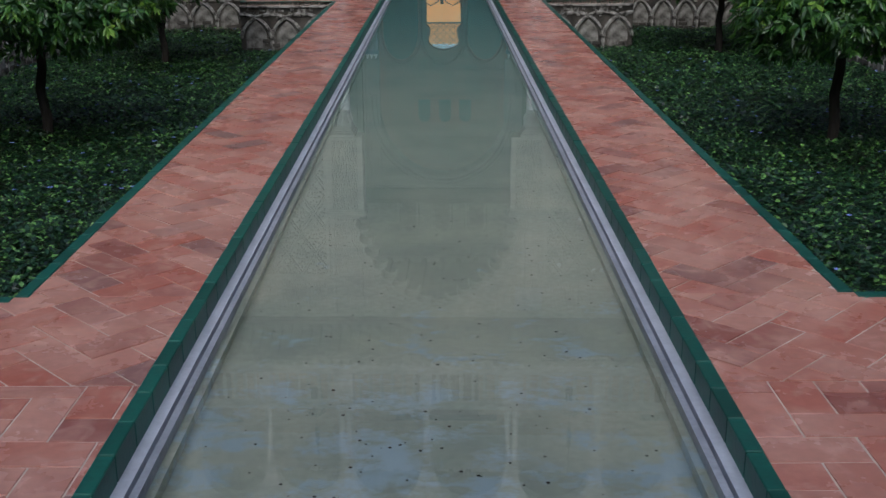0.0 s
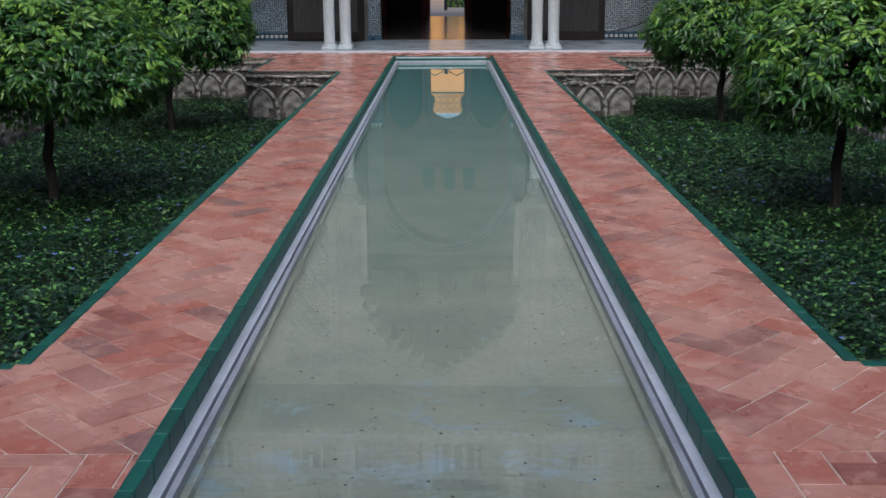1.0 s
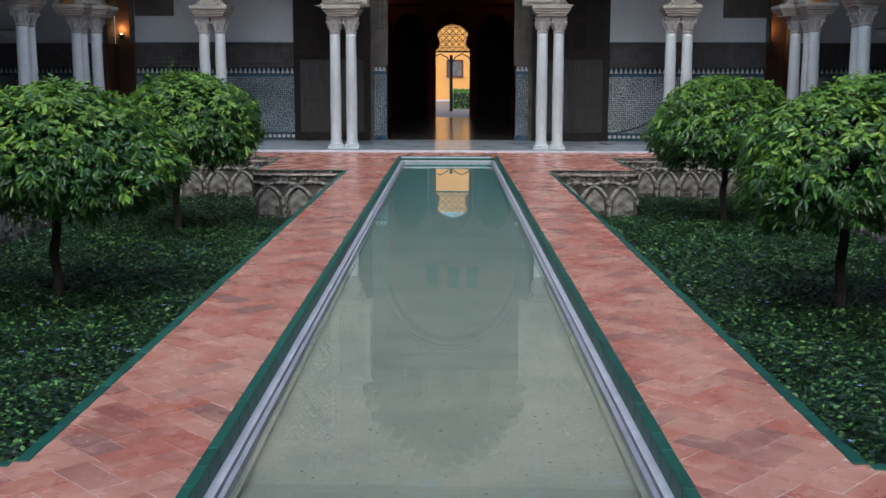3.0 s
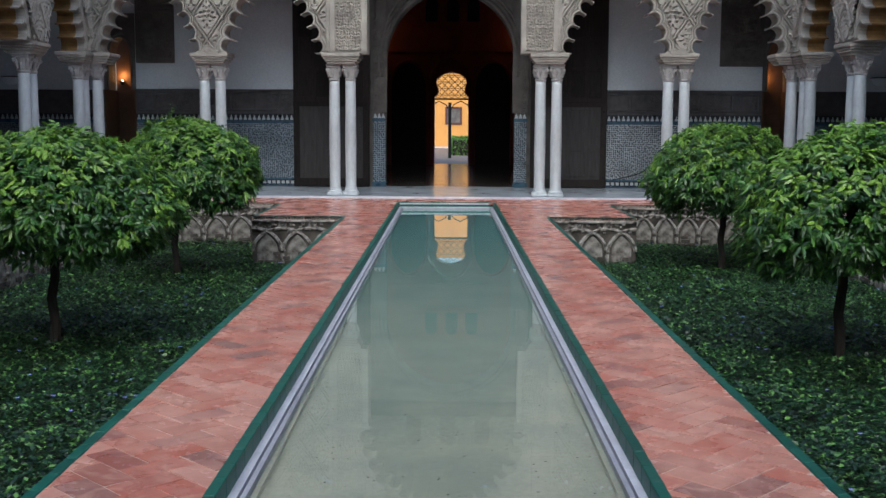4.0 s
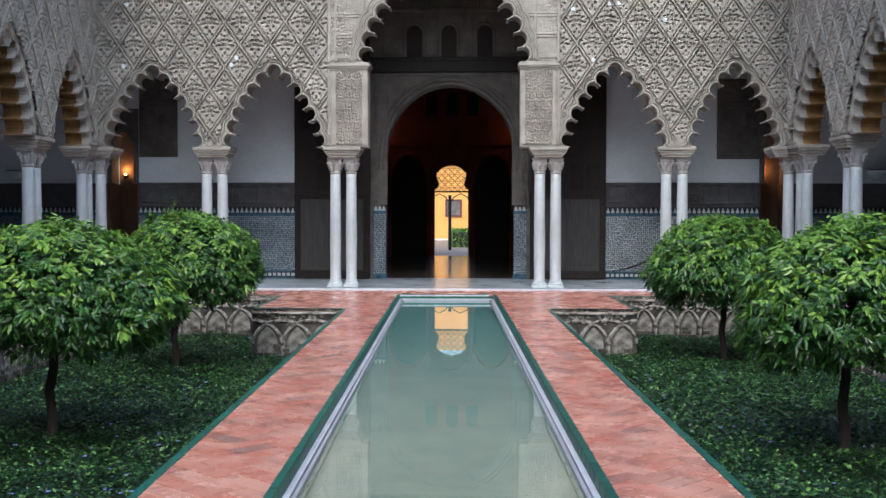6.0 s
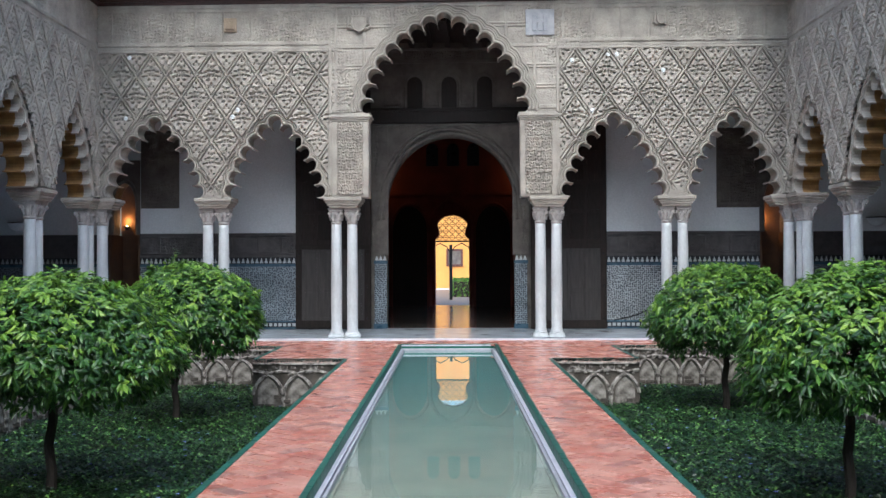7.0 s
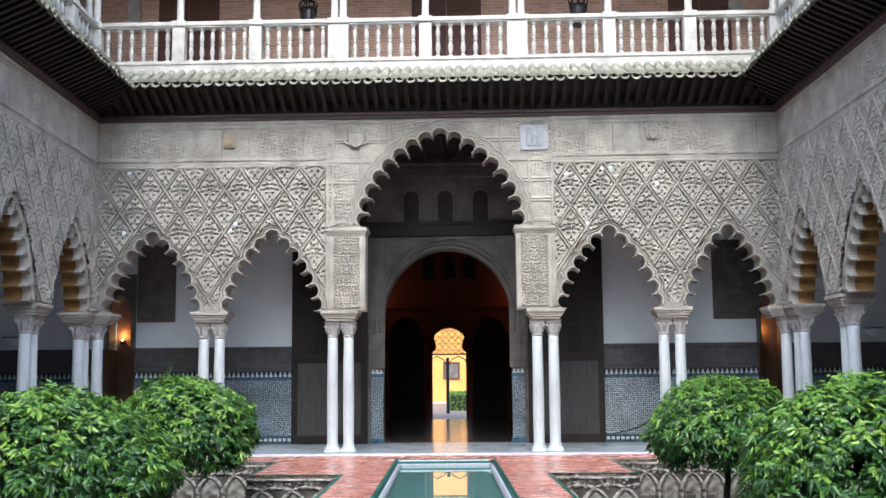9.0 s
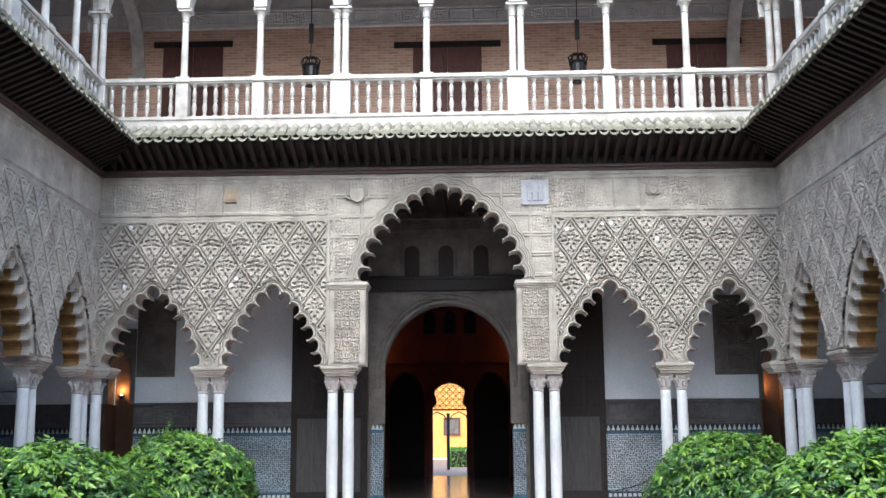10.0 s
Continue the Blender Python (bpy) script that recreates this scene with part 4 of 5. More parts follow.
def script_fn(seed, dz, z0):
    """Bands of carved lettering and cartouches, seen as worn relief."""
    def fn(U, Z):
        g = ((Z - z0) / dz) % 1.0
        cell = (U / 0.62) % 1.0
        line = (np.abs(g - 0.06) < 0.045) | (np.abs(g - 0.94) < 0.045) | (np.abs(cell - 0.5) > 0.465)
        v = np.sin(41 * U + 3.0 * np.sin(23 * Z + seed)) * np.sin(37 * Z + 2.5 * np.sin(29 * U + seed))
        return 0.006 + np.where(line, 0.028, 0.034 * (0.5 + 0.5 * np.tanh(3 * v)) * (0.55 + 0.45 * np.sin(2.1 * U + 1.3 * Z)))
    return fn


def arabesque_fn(cx):
    def fn(U, Z):
        ax = np.abs(U - cx)
        v = np.sin(46 * ax + 2.8 * np.sin(27 * Z)) * np.cos(42 * Z + 2.6 * np.cos(40 * ax))
        edge = ax > 0.29
        return np.where(edge, 0.03, 0.042 * (0.5 + 0.5 * np.tanh(3 * v)))
    return fn


n_bays = [(b[2], b[3], c[0], c[1]) for b, c in zip(BAYS, NB)]
mask_n = lambda U, Z: open_at(U, Z, n_bays, SPRING, 4.74)
relief(wall_north, "lattice_carving", UL + 0.03, -2.64, SPRING + 0.03, 6.29, 0.0125, lattice_fn(-5.87), mask_n)
relief(wall_north, "lattice_carving", 2.40, UR - 0.03, SPRING + 0.03, 6.29, 0.0125, lattice_fn(5.40), mask_n)
ribs(wall_north, -5.87, UL + 0.03, -2.66, SPRING + 0.1, n_bays)
ribs(wall_north, 5.40, 2.42, UR - 0.03, SPRING + 0.1, n_bays)
for c in (UA, UD):
    part("arch_foot", boxes((c - 0.20, c + 0.20, -0.075, -0.003, SPRING, SPRING + 0.07), (c - 0.15, c + 0.15, -0.07, -0.003, SPRING + 0.07, SPRING + 0.13), (c - 0.10, c + 0.10, -0.065, -0.003, SPRING + 0.13, SPRING + 0.18), bevel=0.006), plaster, wall_north)
for u0, u1 in ((UL + 0.02, -2.62), (2.36, UR - 0.02)):
    relief(wall_north, "frieze_carving", u0, u1, 6.44, 7.28, 0.026, script_fn(1.3, 0.84, 6.44), None, 0.0)
    part("moulding", boxes((u0, u1, -0.03, 0.02, 7.28, 7.36), (u0, u1, -0.02, 0.02, 6.36, 6.43), bevel=0.008), plaster, wall_north)
mid_bay = [(MID, 1.69, cs, s)]
mask_m = lambda U, Z: open_at(U, Z, mid_bay, 4.93, 6.96)
relief(wall_north, "spandrel_carving", -2.58, 2.34, 4.96, 7.30, 0.02, script_fn(0.4, 0.45, 5.05), mask_m, 0.0)
for u in (-2.60, 2.36):
    part("frame_strip", boxes((u - 0.035, u + 0.035, -0.05, 0.0, 4.93, 6.36), bevel=0.01), plaster, wall_north)
for u0, u1 in ((-2.57, -1.76), (1.54, 2.34)):
    relief(wall_north, "pier_carving", u0 + 0.03, u1 - 0.03, 3.16, 4.74, 0.014, arabesque_fn((u0 + u1) / 2), None, -0.022)
for w, bays, sg in ((wall_west, WB, -1), (wall_east, EB, 1)):
    bl = [(b[2], b[3], *lobed(b[2], b[3], SPRING, 4.74, 6)) for b in bays if not b[4]]
    m_ = lambda U, Z, bl=bl: open_at(U, Z, bl, SPRING, 4.74)
    lo, hi = sorted((sg * 0.03, sg * 8.7))
    relief(w, "lattice_carving", lo, hi, SPRING + 0.03, 6.29, 0.016, lattice_fn(sg * 1.5), m_)
    ribs(w, sg * 1.5, lo, hi, SPRING + 0.1, bl)
    relief(w, "frieze_carving", lo, hi, 6.44, 7.28, 0.03, script_fn(1.3, 0.84, 6.44), None, 0.0)
    part("moulding", boxes((lo, hi, -0.03, 0.02, 7.28, 7.36), (lo, hi, -0.02, 0.02, 6.36, 6.43), bevel=0.008), plaster, w)


def shield(u, z, wide, high, colour, plate=False):
    bm = bmesh.new()
    if plate:
        box(bm, u - wide / 2, u + wide / 2, -0.065, 0.0, z - high / 2, z + high / 2, 0.008)
        for du in (-0.2, 0.0, 0.2):
            box(bm, u + du * wide - 0.05, u + du * wide + 0.05, -0.10, -0.065, z - high * 0.35, z + high * (0.3 if du else 0.12), 0.01)
        box(bm, u - wide * 0.28, u + wide * 0.28, -0.10, -0.065, z - 0.03, z + 0.05, 0.01)
    else:
        out = [(u + wide / 2 * x, z + high / 2 * y) for x, y in ((-1, 1), (1, 1), (1, -0.1), (0.7, -0.65), (0, -1), (-0.7, -0.65), (-1, -0.1))]
        prism(bm, out, -0.10, 0.0)
        tube(bm, [(x, -0.10, y) for x, y in out] + [(out[0][0], -0.10, out[0][1])], 0.025, 5)
        for k in range(5):
            tube(bm, [(u + (k - 2) * wide * 0.2, -0.07, z + high / 2), (u + (k - 2) * wide * 0.27, -0.08, z + high / 2 + 0.14)], 0.025, 5)
        for sx in (-1, 1):
            tube(bm, [(u + sx * wide * 0.5, -0.06, z - 0.1), (u + sx * wide * 0.85, -0.07, z - 0.05), (u + sx * wide * 0.8, -0.07, z + 0.15)], 0.03, 5)
    return part("stucco_shield", bm, colour, wall_north, "raised heraldic relief")


pale_plaster = mat("pale_blue_plaster", (0.44, 0.44, 0.45), (0.31, 0.32, 0.35), 0.8, 6, 50, 0.4)
tan_plaster = mat("tan_plaster", (0.46, 0.36, 0.25), (0.33, 0.26, 0.19), 0.85, 6, 50, 0.4)
shield(-1.96, 6.88, 0.30, 0.34, plaster)
shield(1.98, 6.88, 0.62, 0.56, pale_plaster, True)
shield(-4.80, 6.90, 0.28, 0.30, tan_plaster, True)
shield(4.58, 6.90, 0.16, 0.18, plaster)
# small white discs set here and there on the lattice
for u, z in ((-4.62, 5.03), (-4.73, 4.88), (-7.10, 4.86), (-7.02, 6.2), (2.66, 6.04), (3.45, 6.16), (3.63, 6.16), (4.62, 5.8), (3.1, 4.95)):
    part("white_disc", lathe(bmesh.new(), [(0.0, 0), (0.045, 0.004), (0.05, 0.02), (0.0, 0.03)], 8), whitewash, wall_north, "small white disc on the carving", m=pose(u, -0.07, z, 90, 0, 0))

# ---- lower gallery: dado, door leaves, portal ----
def tile_mat(name, pale, dark, size=0.05):
    """Glazed mosaic of small pale and dark pieces."""
    m = mat(name, pale, None, 0.3, 3, 40, 0.1)
    nt = m.node_tree
    N, L = nt.nodes, nt.links
    co = N.new("ShaderNodeTexCoord")
    sp, cb = N.new("ShaderNodeSeparateXYZ"), N.new("ShaderNodeCombineXYZ")
    L.new(co.outputs["Object"], sp.inputs[0]), L.new(sp.outputs["X"], cb.inputs[0]), L.new(sp.outputs["Z"], cb.inputs[1])
    vo = N.new("ShaderNodeTexVoronoi")
    vo.voronoi_dimensions = "2D"
    vo.inputs["Scale"].default_value, vo.inputs["Randomness"].default_value = 1 / size, 0.45
    L.new(cb.outputs[0], vo.inputs["Vector"])
    r = N.new("ShaderNodeValToRGB")
    e = r.color_ramp.elements
    e[0].position, e[0].color = 0.30, (*dark, 1)
    e[1].position, e[1].color = 0.42, (*pale, 1)
    L.new(vo.outputs["Distance"], r.inputs[0])
    hs = N.new("ShaderNodeHueSaturation")
    L.new(r.outputs[0], hs.inputs["Color"])
    nz = N.new("ShaderNodeTexNoise")
    nz.inputs["Scale"].default_value, nz.inputs["Detail"].default_value = 2.2, 6
    L.new(co.outputs["Object"], nz.inputs["Vector"])
    mr = N.new("ShaderNodeMapRange")
    mr.inputs[1].default_value, mr.inputs[2].default_value, mr.inputs[3].default_value, mr.inputs[4].default_value = 0.3, 0.7, 0.65, 1.3
    L.new(nz.outputs[0], mr.inputs[0]), L.new(mr.outputs[0], hs.inputs["Value"])
    L.new(hs.outputs[0], N["Principled BSDF"].inputs["Base Color"])
    return m


mosaic = tile_mat("blue_mosaic", (0.27, 0.315, 0.345), (0.025, 0.03, 0.045))
mosaic_pale = tile_mat("pale_mosaic", (0.42, 0.45, 0.46), (0.03, 0.03, 0.04))
white_tile = mat("white_glazed_tile", (0.6, 0.62, 0.62), None, 0.3, 6, 40, 0.1)
black_tile = mat("black_glazed_tile", (0.015, 0.018, 0.025), None, 0.3, 6, 40, 0.1)
blue_tile = mat("blue_glazed_tile", (0.05, 0.11, 0.16), (0.03, 0.07, 0.11), 0.3, 6, 40, 0.1)


def dado(name, F, a, b, y, field, label="glazed mosaic tile dado with merlon frieze", low=STEP):
    e = empty(name, F, label, "dado", "tile dados", "structure")
    part("mosaic_field", boxes((a, b, y - 0.02, y, 0.24, 1.60)), field, e)
    part("border_strip", boxes((a, b, y - 0.024, y, 1.60, 1.67), (a, b, y - 0.024, y, 0.20, 0.24), (a, b, y - 0.028, y, low, 0.075)), blue_tile, e)
    part("merlon_ground", boxes((a, b, y - 0.022, y, 1.67, 1.83), (a, b, y - 0.022, y, 0.075, 0.20)), black_tile, e)
    bm = bmesh.new()
    n = int((b - a) / 0.115)
    for i in range(n):
        u = a + (i + 0.5) * (b - a) / n
        w = 0.040
        prism(bm, [(u - w, 1.685), (u - w, 1.72), (u - w * 0.55, 1.75), (u - w * 0.35, 1.79), (u, 1.815), (u + w * 0.35, 1.79), (u + w * 0.55, 1.75), (u + w, 1.72), (u + w, 1.685)], y - 0.027, y - 0.021)
        prism(bm, [(u - w, 0.10), (u - w, 0.175), (u + w, 0.175), (u + w, 0.10)], y - 0.027, y - 0.021)
    tagged(part("merlons", bm, white_tile, e), kind="stuff")
    return e


dado("dado_north_west", FN, -7.95, -3.98, BACK, mosaic)
dado("dado_north_east", FN, 3.78, 7.55, BACK, mosaic_pale)
dado("dado_corner_west", FN, -12.0, -8.75, BACK, mosaic)
dado("dado_corner_east", FN, 8.30, 12.0, BACK, mosaic)
for k, (a, b) in enumerate(((-7.95, -3.98), (3.78, 7.55))):
    relief(back_wall, "inscription_band", a + 0.06, b - 0.06, 1.90, 2.36, 0.02, script_fn(2.0, 0.46, 1.90), None, BACK - 0.026, dado_stone)
    part("band_edge", boxes((a, b, BACK - 0.05, BACK, 2.38, 2.44), (a, b, BACK - 0.045, BACK, 1.83, 1.88), bevel=0.008), dado_stone, back_wall)
part("bench_ledge", boxes((-8.76, -7.94, BACK - 0.02, BACK + 0.9, STEP, 1.02), (7.54, 8.31, BACK - 0.02, BACK + 0.9, STEP, 1.02)), mosaic, back_wall)
# niche openings: plaster above their arches is cut by pointed heads
for a, b in ((-8.75, -7.95), (7.55, 8.30)):
    c = (a + b) / 2
    ring = [(a - 0.002, 2.42), (a - 0.002, 4.3), (b + 0.002, 4.3), (b + 0.002, 2.42)] + round_arch(c, (b - a) / 2 - 0.12, 2.42, 3.1, 3.72, 14, 0.9)[::-1]
    tagged(part("niche_head", prism(bmesh.new(), ring, BACK - 0.02, BACK + 0.52), grey_plaster, back_wall), "grey stucco niche head")
    part("niche_jamb", boxes((a, a + 0.05, BACK - 0.015, BACK + 0.9, 1.02, 2.42), (b - 0.05, b, BACK - 0.015, BACK + 0.9, 1.02, 2.42)), niche_brown, back_wall)
    tube_pts = [(x, BACK - 0.03, z) for x, z in round_arch(c, (b - a) / 2 - 0.06, 2.5, 3.1, 3.8, 14, 0.9)]
    part("niche_moulding", tube(bmesh.new(), tube_pts, 0.04, 6), grey_plaster, back_wall)


def sconce(u, y, z, power=4):
    e = empty("uplight", FN @ pose(u, y, z), "small wall uplight glowing warm orange", "wall lamp", "niche uplights")
    part("shade", lathe(bmesh.new(), [(0.03, -0.10), (0.06, -0.04), (0.09, 0.0), (0.085, 0.005), (0.05, -0.03)], 14), iron, e)
    part("bulb", lathe(bmesh.new(), [(0.0, -0.035), (0.022, -0.02), (0.028, 0.0), (0.02, 0.02), (0.0, 0.03)], 10), lamp_glow, e, "glowing warm bulb")
    part("bracket", boxes((-0.015, 0.015, 0.0, 0.12, -0.08, -0.05)), iron, e)
    lp = new("uplight_lamp", bpy.data.lights.new("uplight_lamp", "POINT"))
    lp.data.energy, lp.data.color, lp.data.shadow_soft_size = power, (1.0, 0.43, 0.12), 0.04
    lp.matrix_world = FN @ pose(u, y, z + 0.14)


lamp_glow = glow("lamp_glow", (1.0, 0.62, 0.2), 14)
# one uplight in each niche
sconce(-8.56, BACK + 0.80, 2.66)
sconce(7.79, BACK + 0.78, 2.65)
# two more, unseen behind the portal jambs, added to light the far room
sconce(2.3, 17.75, 4.75, 2)
sconce(-3.45, 17.75, 4.75, 2)

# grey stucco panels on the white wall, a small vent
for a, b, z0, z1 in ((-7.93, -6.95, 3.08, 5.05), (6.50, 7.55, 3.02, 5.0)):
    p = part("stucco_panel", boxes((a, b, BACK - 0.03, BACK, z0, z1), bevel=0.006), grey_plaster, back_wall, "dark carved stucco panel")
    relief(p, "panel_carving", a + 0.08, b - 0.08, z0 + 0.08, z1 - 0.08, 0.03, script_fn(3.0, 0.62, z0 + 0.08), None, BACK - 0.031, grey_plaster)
part("vent", boxes((-4.66, -4.44, BACK - 0.015, BACK, 2.60, 2.67), bevel=0.004), whitewash, back_wall, "small white vent cover")


def door_leaf(u0, u1, label):
    """A tall leaf folded back against the wall, its lower panel a lighter wicket."""
    e = empty("door_leaf", FN, label, "door", "portal door leaves")
    y0, y1 = BACK - 0.16, BACK - 0.06
    leaf = part("leaf", boxes((u0, u1, y0, y1, STEP, 6.0), bevel=0.01), dark_wood, e)
    wicket = part("wicket", boxes((u0 + 0.02, u1 - 0.02, y0 - 0.03, y0, STEP + 0.01, 2.10), bevel=0.008), door_wood, e)
    bm = boxes((u0 + 0.0, u1, y0 - 0.05, y0 - 0.03, 2.02, 2.14), (u0 + 0.01, u0 + 0.16, y0 - 0.045, y0 - 0.03, 0.25, 2.02), (u1 - 0.16, u1 - 0.01, y0 - 0.045, y0 - 0.03, 0.25, 2.02),
               (u0 + 0.01, u1 - 0.01, y0 - 0.045, y0 - 0.03, 0.06, 0.25), bevel=0.006)
    part("rail", bm, dark_wood, wicket)
    n = 4
    for i in range(n):
        a = u0 + 0.2 + i * (u1 - u0 - 0.4) / n
        for z0, z1 in ((0.32, 0.95), (1.02, 1.95)):
            part("door_panel", boxes((a + 0.03, a + (u1 - u0 - 0.4) / n - 0.03, y0 - 0.042, y0 - 0.03, z0, z1), bevel=0.01), door_wood, wicket)
    for j in range(5):
        for i in range(4):
            a = u0 + 0.1 + i * (u1 - u0 - 0.2) / 4
            part("door_panel", boxes((a + 0.04, a + (u1 - u0 - 0.2) / 4 - 0.04, y0 - 0.018, y0, 2.25 + 0.73 * j, 2.90 + 0.73 * j), bevel=0.012), dark_wood, leaf)
    for z in (0.3, 1.1, 1.9):
        for u in (u0 + 0.08, u1 - 0.08):
            part("stud", lathe(bmesh.new(), [(0.03, 0), (0.02, 0.015), (0.0, 0.02)], 8), iron, wicket, m=pose(u, y0 - 0.045, z, 90, 0, 0))


door_leaf(-3.97, -2.08, "tall dark timber door leaf folded open against the wall")
door_leaf(1.90, 3.77, "tall dark timber door leaf folded open against the wall")
for a, b in ((-2.0, -1.69), (1.50, 1.81)):
    j = part("tile_jamb", boxes((a, b, BACK - 0.06, BACK, 0.16, 1.66)), mosaic, portal, "blue and white mosaic jamb")
    part("jamb_border", boxes((a - 0.02, b + 0.02, BACK - 0.066, BACK, STEP, 0.16), (a - 0.02, b + 0.02, BACK - 0.066, BACK, 1.66, 1.74)), blue_tile, j)
    for k in range(3):
        u = a + 0.055 + k * 0.10
        part("merlon", prism(bmesh.new(), [(u - 0.045, 1.742), (u + 0.045, 1.742), (u + 0.02, 1.82), (u, 1.86), (u - 0.02, 1.82)], BACK - 0.062, BACK - 0.02), white_tile, j)
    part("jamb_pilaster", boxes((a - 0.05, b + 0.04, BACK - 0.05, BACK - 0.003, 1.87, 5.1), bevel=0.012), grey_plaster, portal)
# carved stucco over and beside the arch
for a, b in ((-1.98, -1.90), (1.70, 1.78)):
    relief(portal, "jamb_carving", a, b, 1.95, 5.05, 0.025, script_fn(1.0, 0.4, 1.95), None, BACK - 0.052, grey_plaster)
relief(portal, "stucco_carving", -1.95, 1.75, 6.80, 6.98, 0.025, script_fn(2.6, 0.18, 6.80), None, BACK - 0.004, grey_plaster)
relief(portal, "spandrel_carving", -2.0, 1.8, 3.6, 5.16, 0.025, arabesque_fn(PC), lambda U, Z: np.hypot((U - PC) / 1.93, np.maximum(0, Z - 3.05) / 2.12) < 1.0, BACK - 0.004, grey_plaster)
relief(upper, "frieze_carving", -9.0, 8.6, 12.26, 12.60, 0.03, script_fn(0.9, 0.34, 12.26), None, UBK - 0.034, upper_stucco)
# small windows and panels over the lintel
for c in (-0.98, -0.12, 0.77):
    ring = round_arch(c, 0.19, 5.56, 6.15, 6.34, 10)
    p = part("latticed_window", prism(bmesh.new(), ring, BACK - 0.012, BACK), dark_wood, portal, "dark latticed window")
    part("window_frame", tube(bmesh.new(), [(x, BACK - 0.02, z) for x, z in round_arch(c, 0.24, 5.56, 6.15, 6.40, 10)], 0.03, 5), grey_plaster, p)
for a, b in ((-1.75, -1.32), (-0.68, -0.42), (0.18, 0.46), (1.10, 1.55)):
    part("stucco_panel", boxes((a, b, BACK - 0.03, BACK, 5.62, 6.55), bevel=0.012), grey_plaster, portal)
part("stucco_band", boxes((-2.0, 1.8, BACK - 0.05, BACK, 6.68, 6.78), (-2.0, 1.8, BACK - 0.06, BACK, 7.0, 7.08), bevel=0.01), grey_plaster, portal)
# dark side doors of the west and east galleries' walls, tiled below
for F, sg, nm in ((FL, -1, "west"), (FR, 1, "east")):
    lo, hi = sorted((sg * -3.2, sg * 24.0))
    w = empty("gallery_wall_" + nm, F, "whitewashed gallery wall with dark stucco band", "wall", kind="structure")
    part("wall_plaster", boxes((lo, hi, 3.75, 4.0, 2.42, 7.2)), whitewash, w)
    part("dado_band", boxes((lo, hi, 3.72, 4.0, 0.0, 2.42)), dado_stone, w)
    dado("dado_" + nm, F, lo, hi, 3.72, mosaic)
part("cable", tube(bmesh.new(), [(3.95, BACK - 0.035, 0.24), (4.30, BACK - 0.04, 0.31), (4.60, BACK - 0.04, 0.40), (4.85, BACK - 0.04, 0.54), (5.1, BACK - 0.04, 0.63)], 0.012, 5), iron, back_wall, "dark cable slung along the dado")


def bowl_lamp(u, z):
    e = empty("bowl_lamp", FN @ pose(u, BACK - 0.25, z), "unlit white plaster bowl lamp on the gallery wall", "wall lamp", "bowl lamps")
    part("bowl", lathe(bmesh.new(), [(0.02, -0.16), (0.12, -0.13), (0.20, -0.05), (0.235, 0.03), (0.22, 0.03), (0.12, -0.08)], 18), whitewash, e)
    part("rim", lathe(bmesh.new(), [(0.235, 0.03), (0.25, 0.04), (0.235, 0.055), (0.215, 0.04)], 18), iron, e)
    part("bracket", boxes((-0.04, 0.04, 0.0, 0.25, -0.06, -0.02)), iron, e)


bowl_lamp(10.32, 2.70)
bowl_lamp(-11.0, 2.68)

# ---- orange trees and ground cover ----
def leaf_mat(name, dark, mid, light, rough=0.42, gloss=0.4):
    m = bpy.data.materials.new(name)
    m.use_nodes = True
    nt = m.node_tree
    N, L = nt.nodes, nt.links
    b = N["Principled BSDF"]
    g = N.new("ShaderNodeNewGeometry")
    r = N.new("ShaderNodeValToRGB")
    e = r.color_ramp.elements
    e[0].position, e[0].color = 0.0, (*dark, 1)
    e[1].position, e[1].color = 1.0, (*light, 1)
    x = e.new(0.72)
    x.color = (*mid, 1)
    L.new(g.outputs["Random Per Island"], r.inputs[0])
    L.new(r.outputs[0], b.inputs["Base Color"])
    b.inputs["Roughness"].default_value = rough
    b.inputs["Specular IOR Level"].default_value = gloss
    tr, mx = N.new("ShaderNodeBsdfTranslucent"), N.new("ShaderNodeMixShader")
    L.new(r.outputs[0], tr.inputs[0])
    mx.inputs[0].default_value = 0.12
    L.new(b.outputs[0], mx.inputs[1]), L.new(tr.outputs[0], mx.inputs[2])
    L.new(mx.outputs[0], N["Material Output"].inputs["Surface"])
    return m


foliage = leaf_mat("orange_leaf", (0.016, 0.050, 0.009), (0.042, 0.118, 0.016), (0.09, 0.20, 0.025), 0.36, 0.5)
# paler copy of the leaf: light from above put into its colour
lit_leaf = leaf_mat("lit_orange_leaf", (0.09, 0.19, 0.02), (0.15, 0.28, 0.028), (0.24, 0.38, 0.05), 0.36, 0.5)
cover_leaf = leaf_mat("periwinkle_leaf", (0.004, 0.014, 0.006), (0.018, 0.062, 0.020), (0.19, 0.37, 0.085), 0.4, 0.5)
petal_mat = mat("blue_petal", (0.22, 0.26, 0.66), (0.18, 0.20, 0.55), 0.6, 20, 60, 0.05)


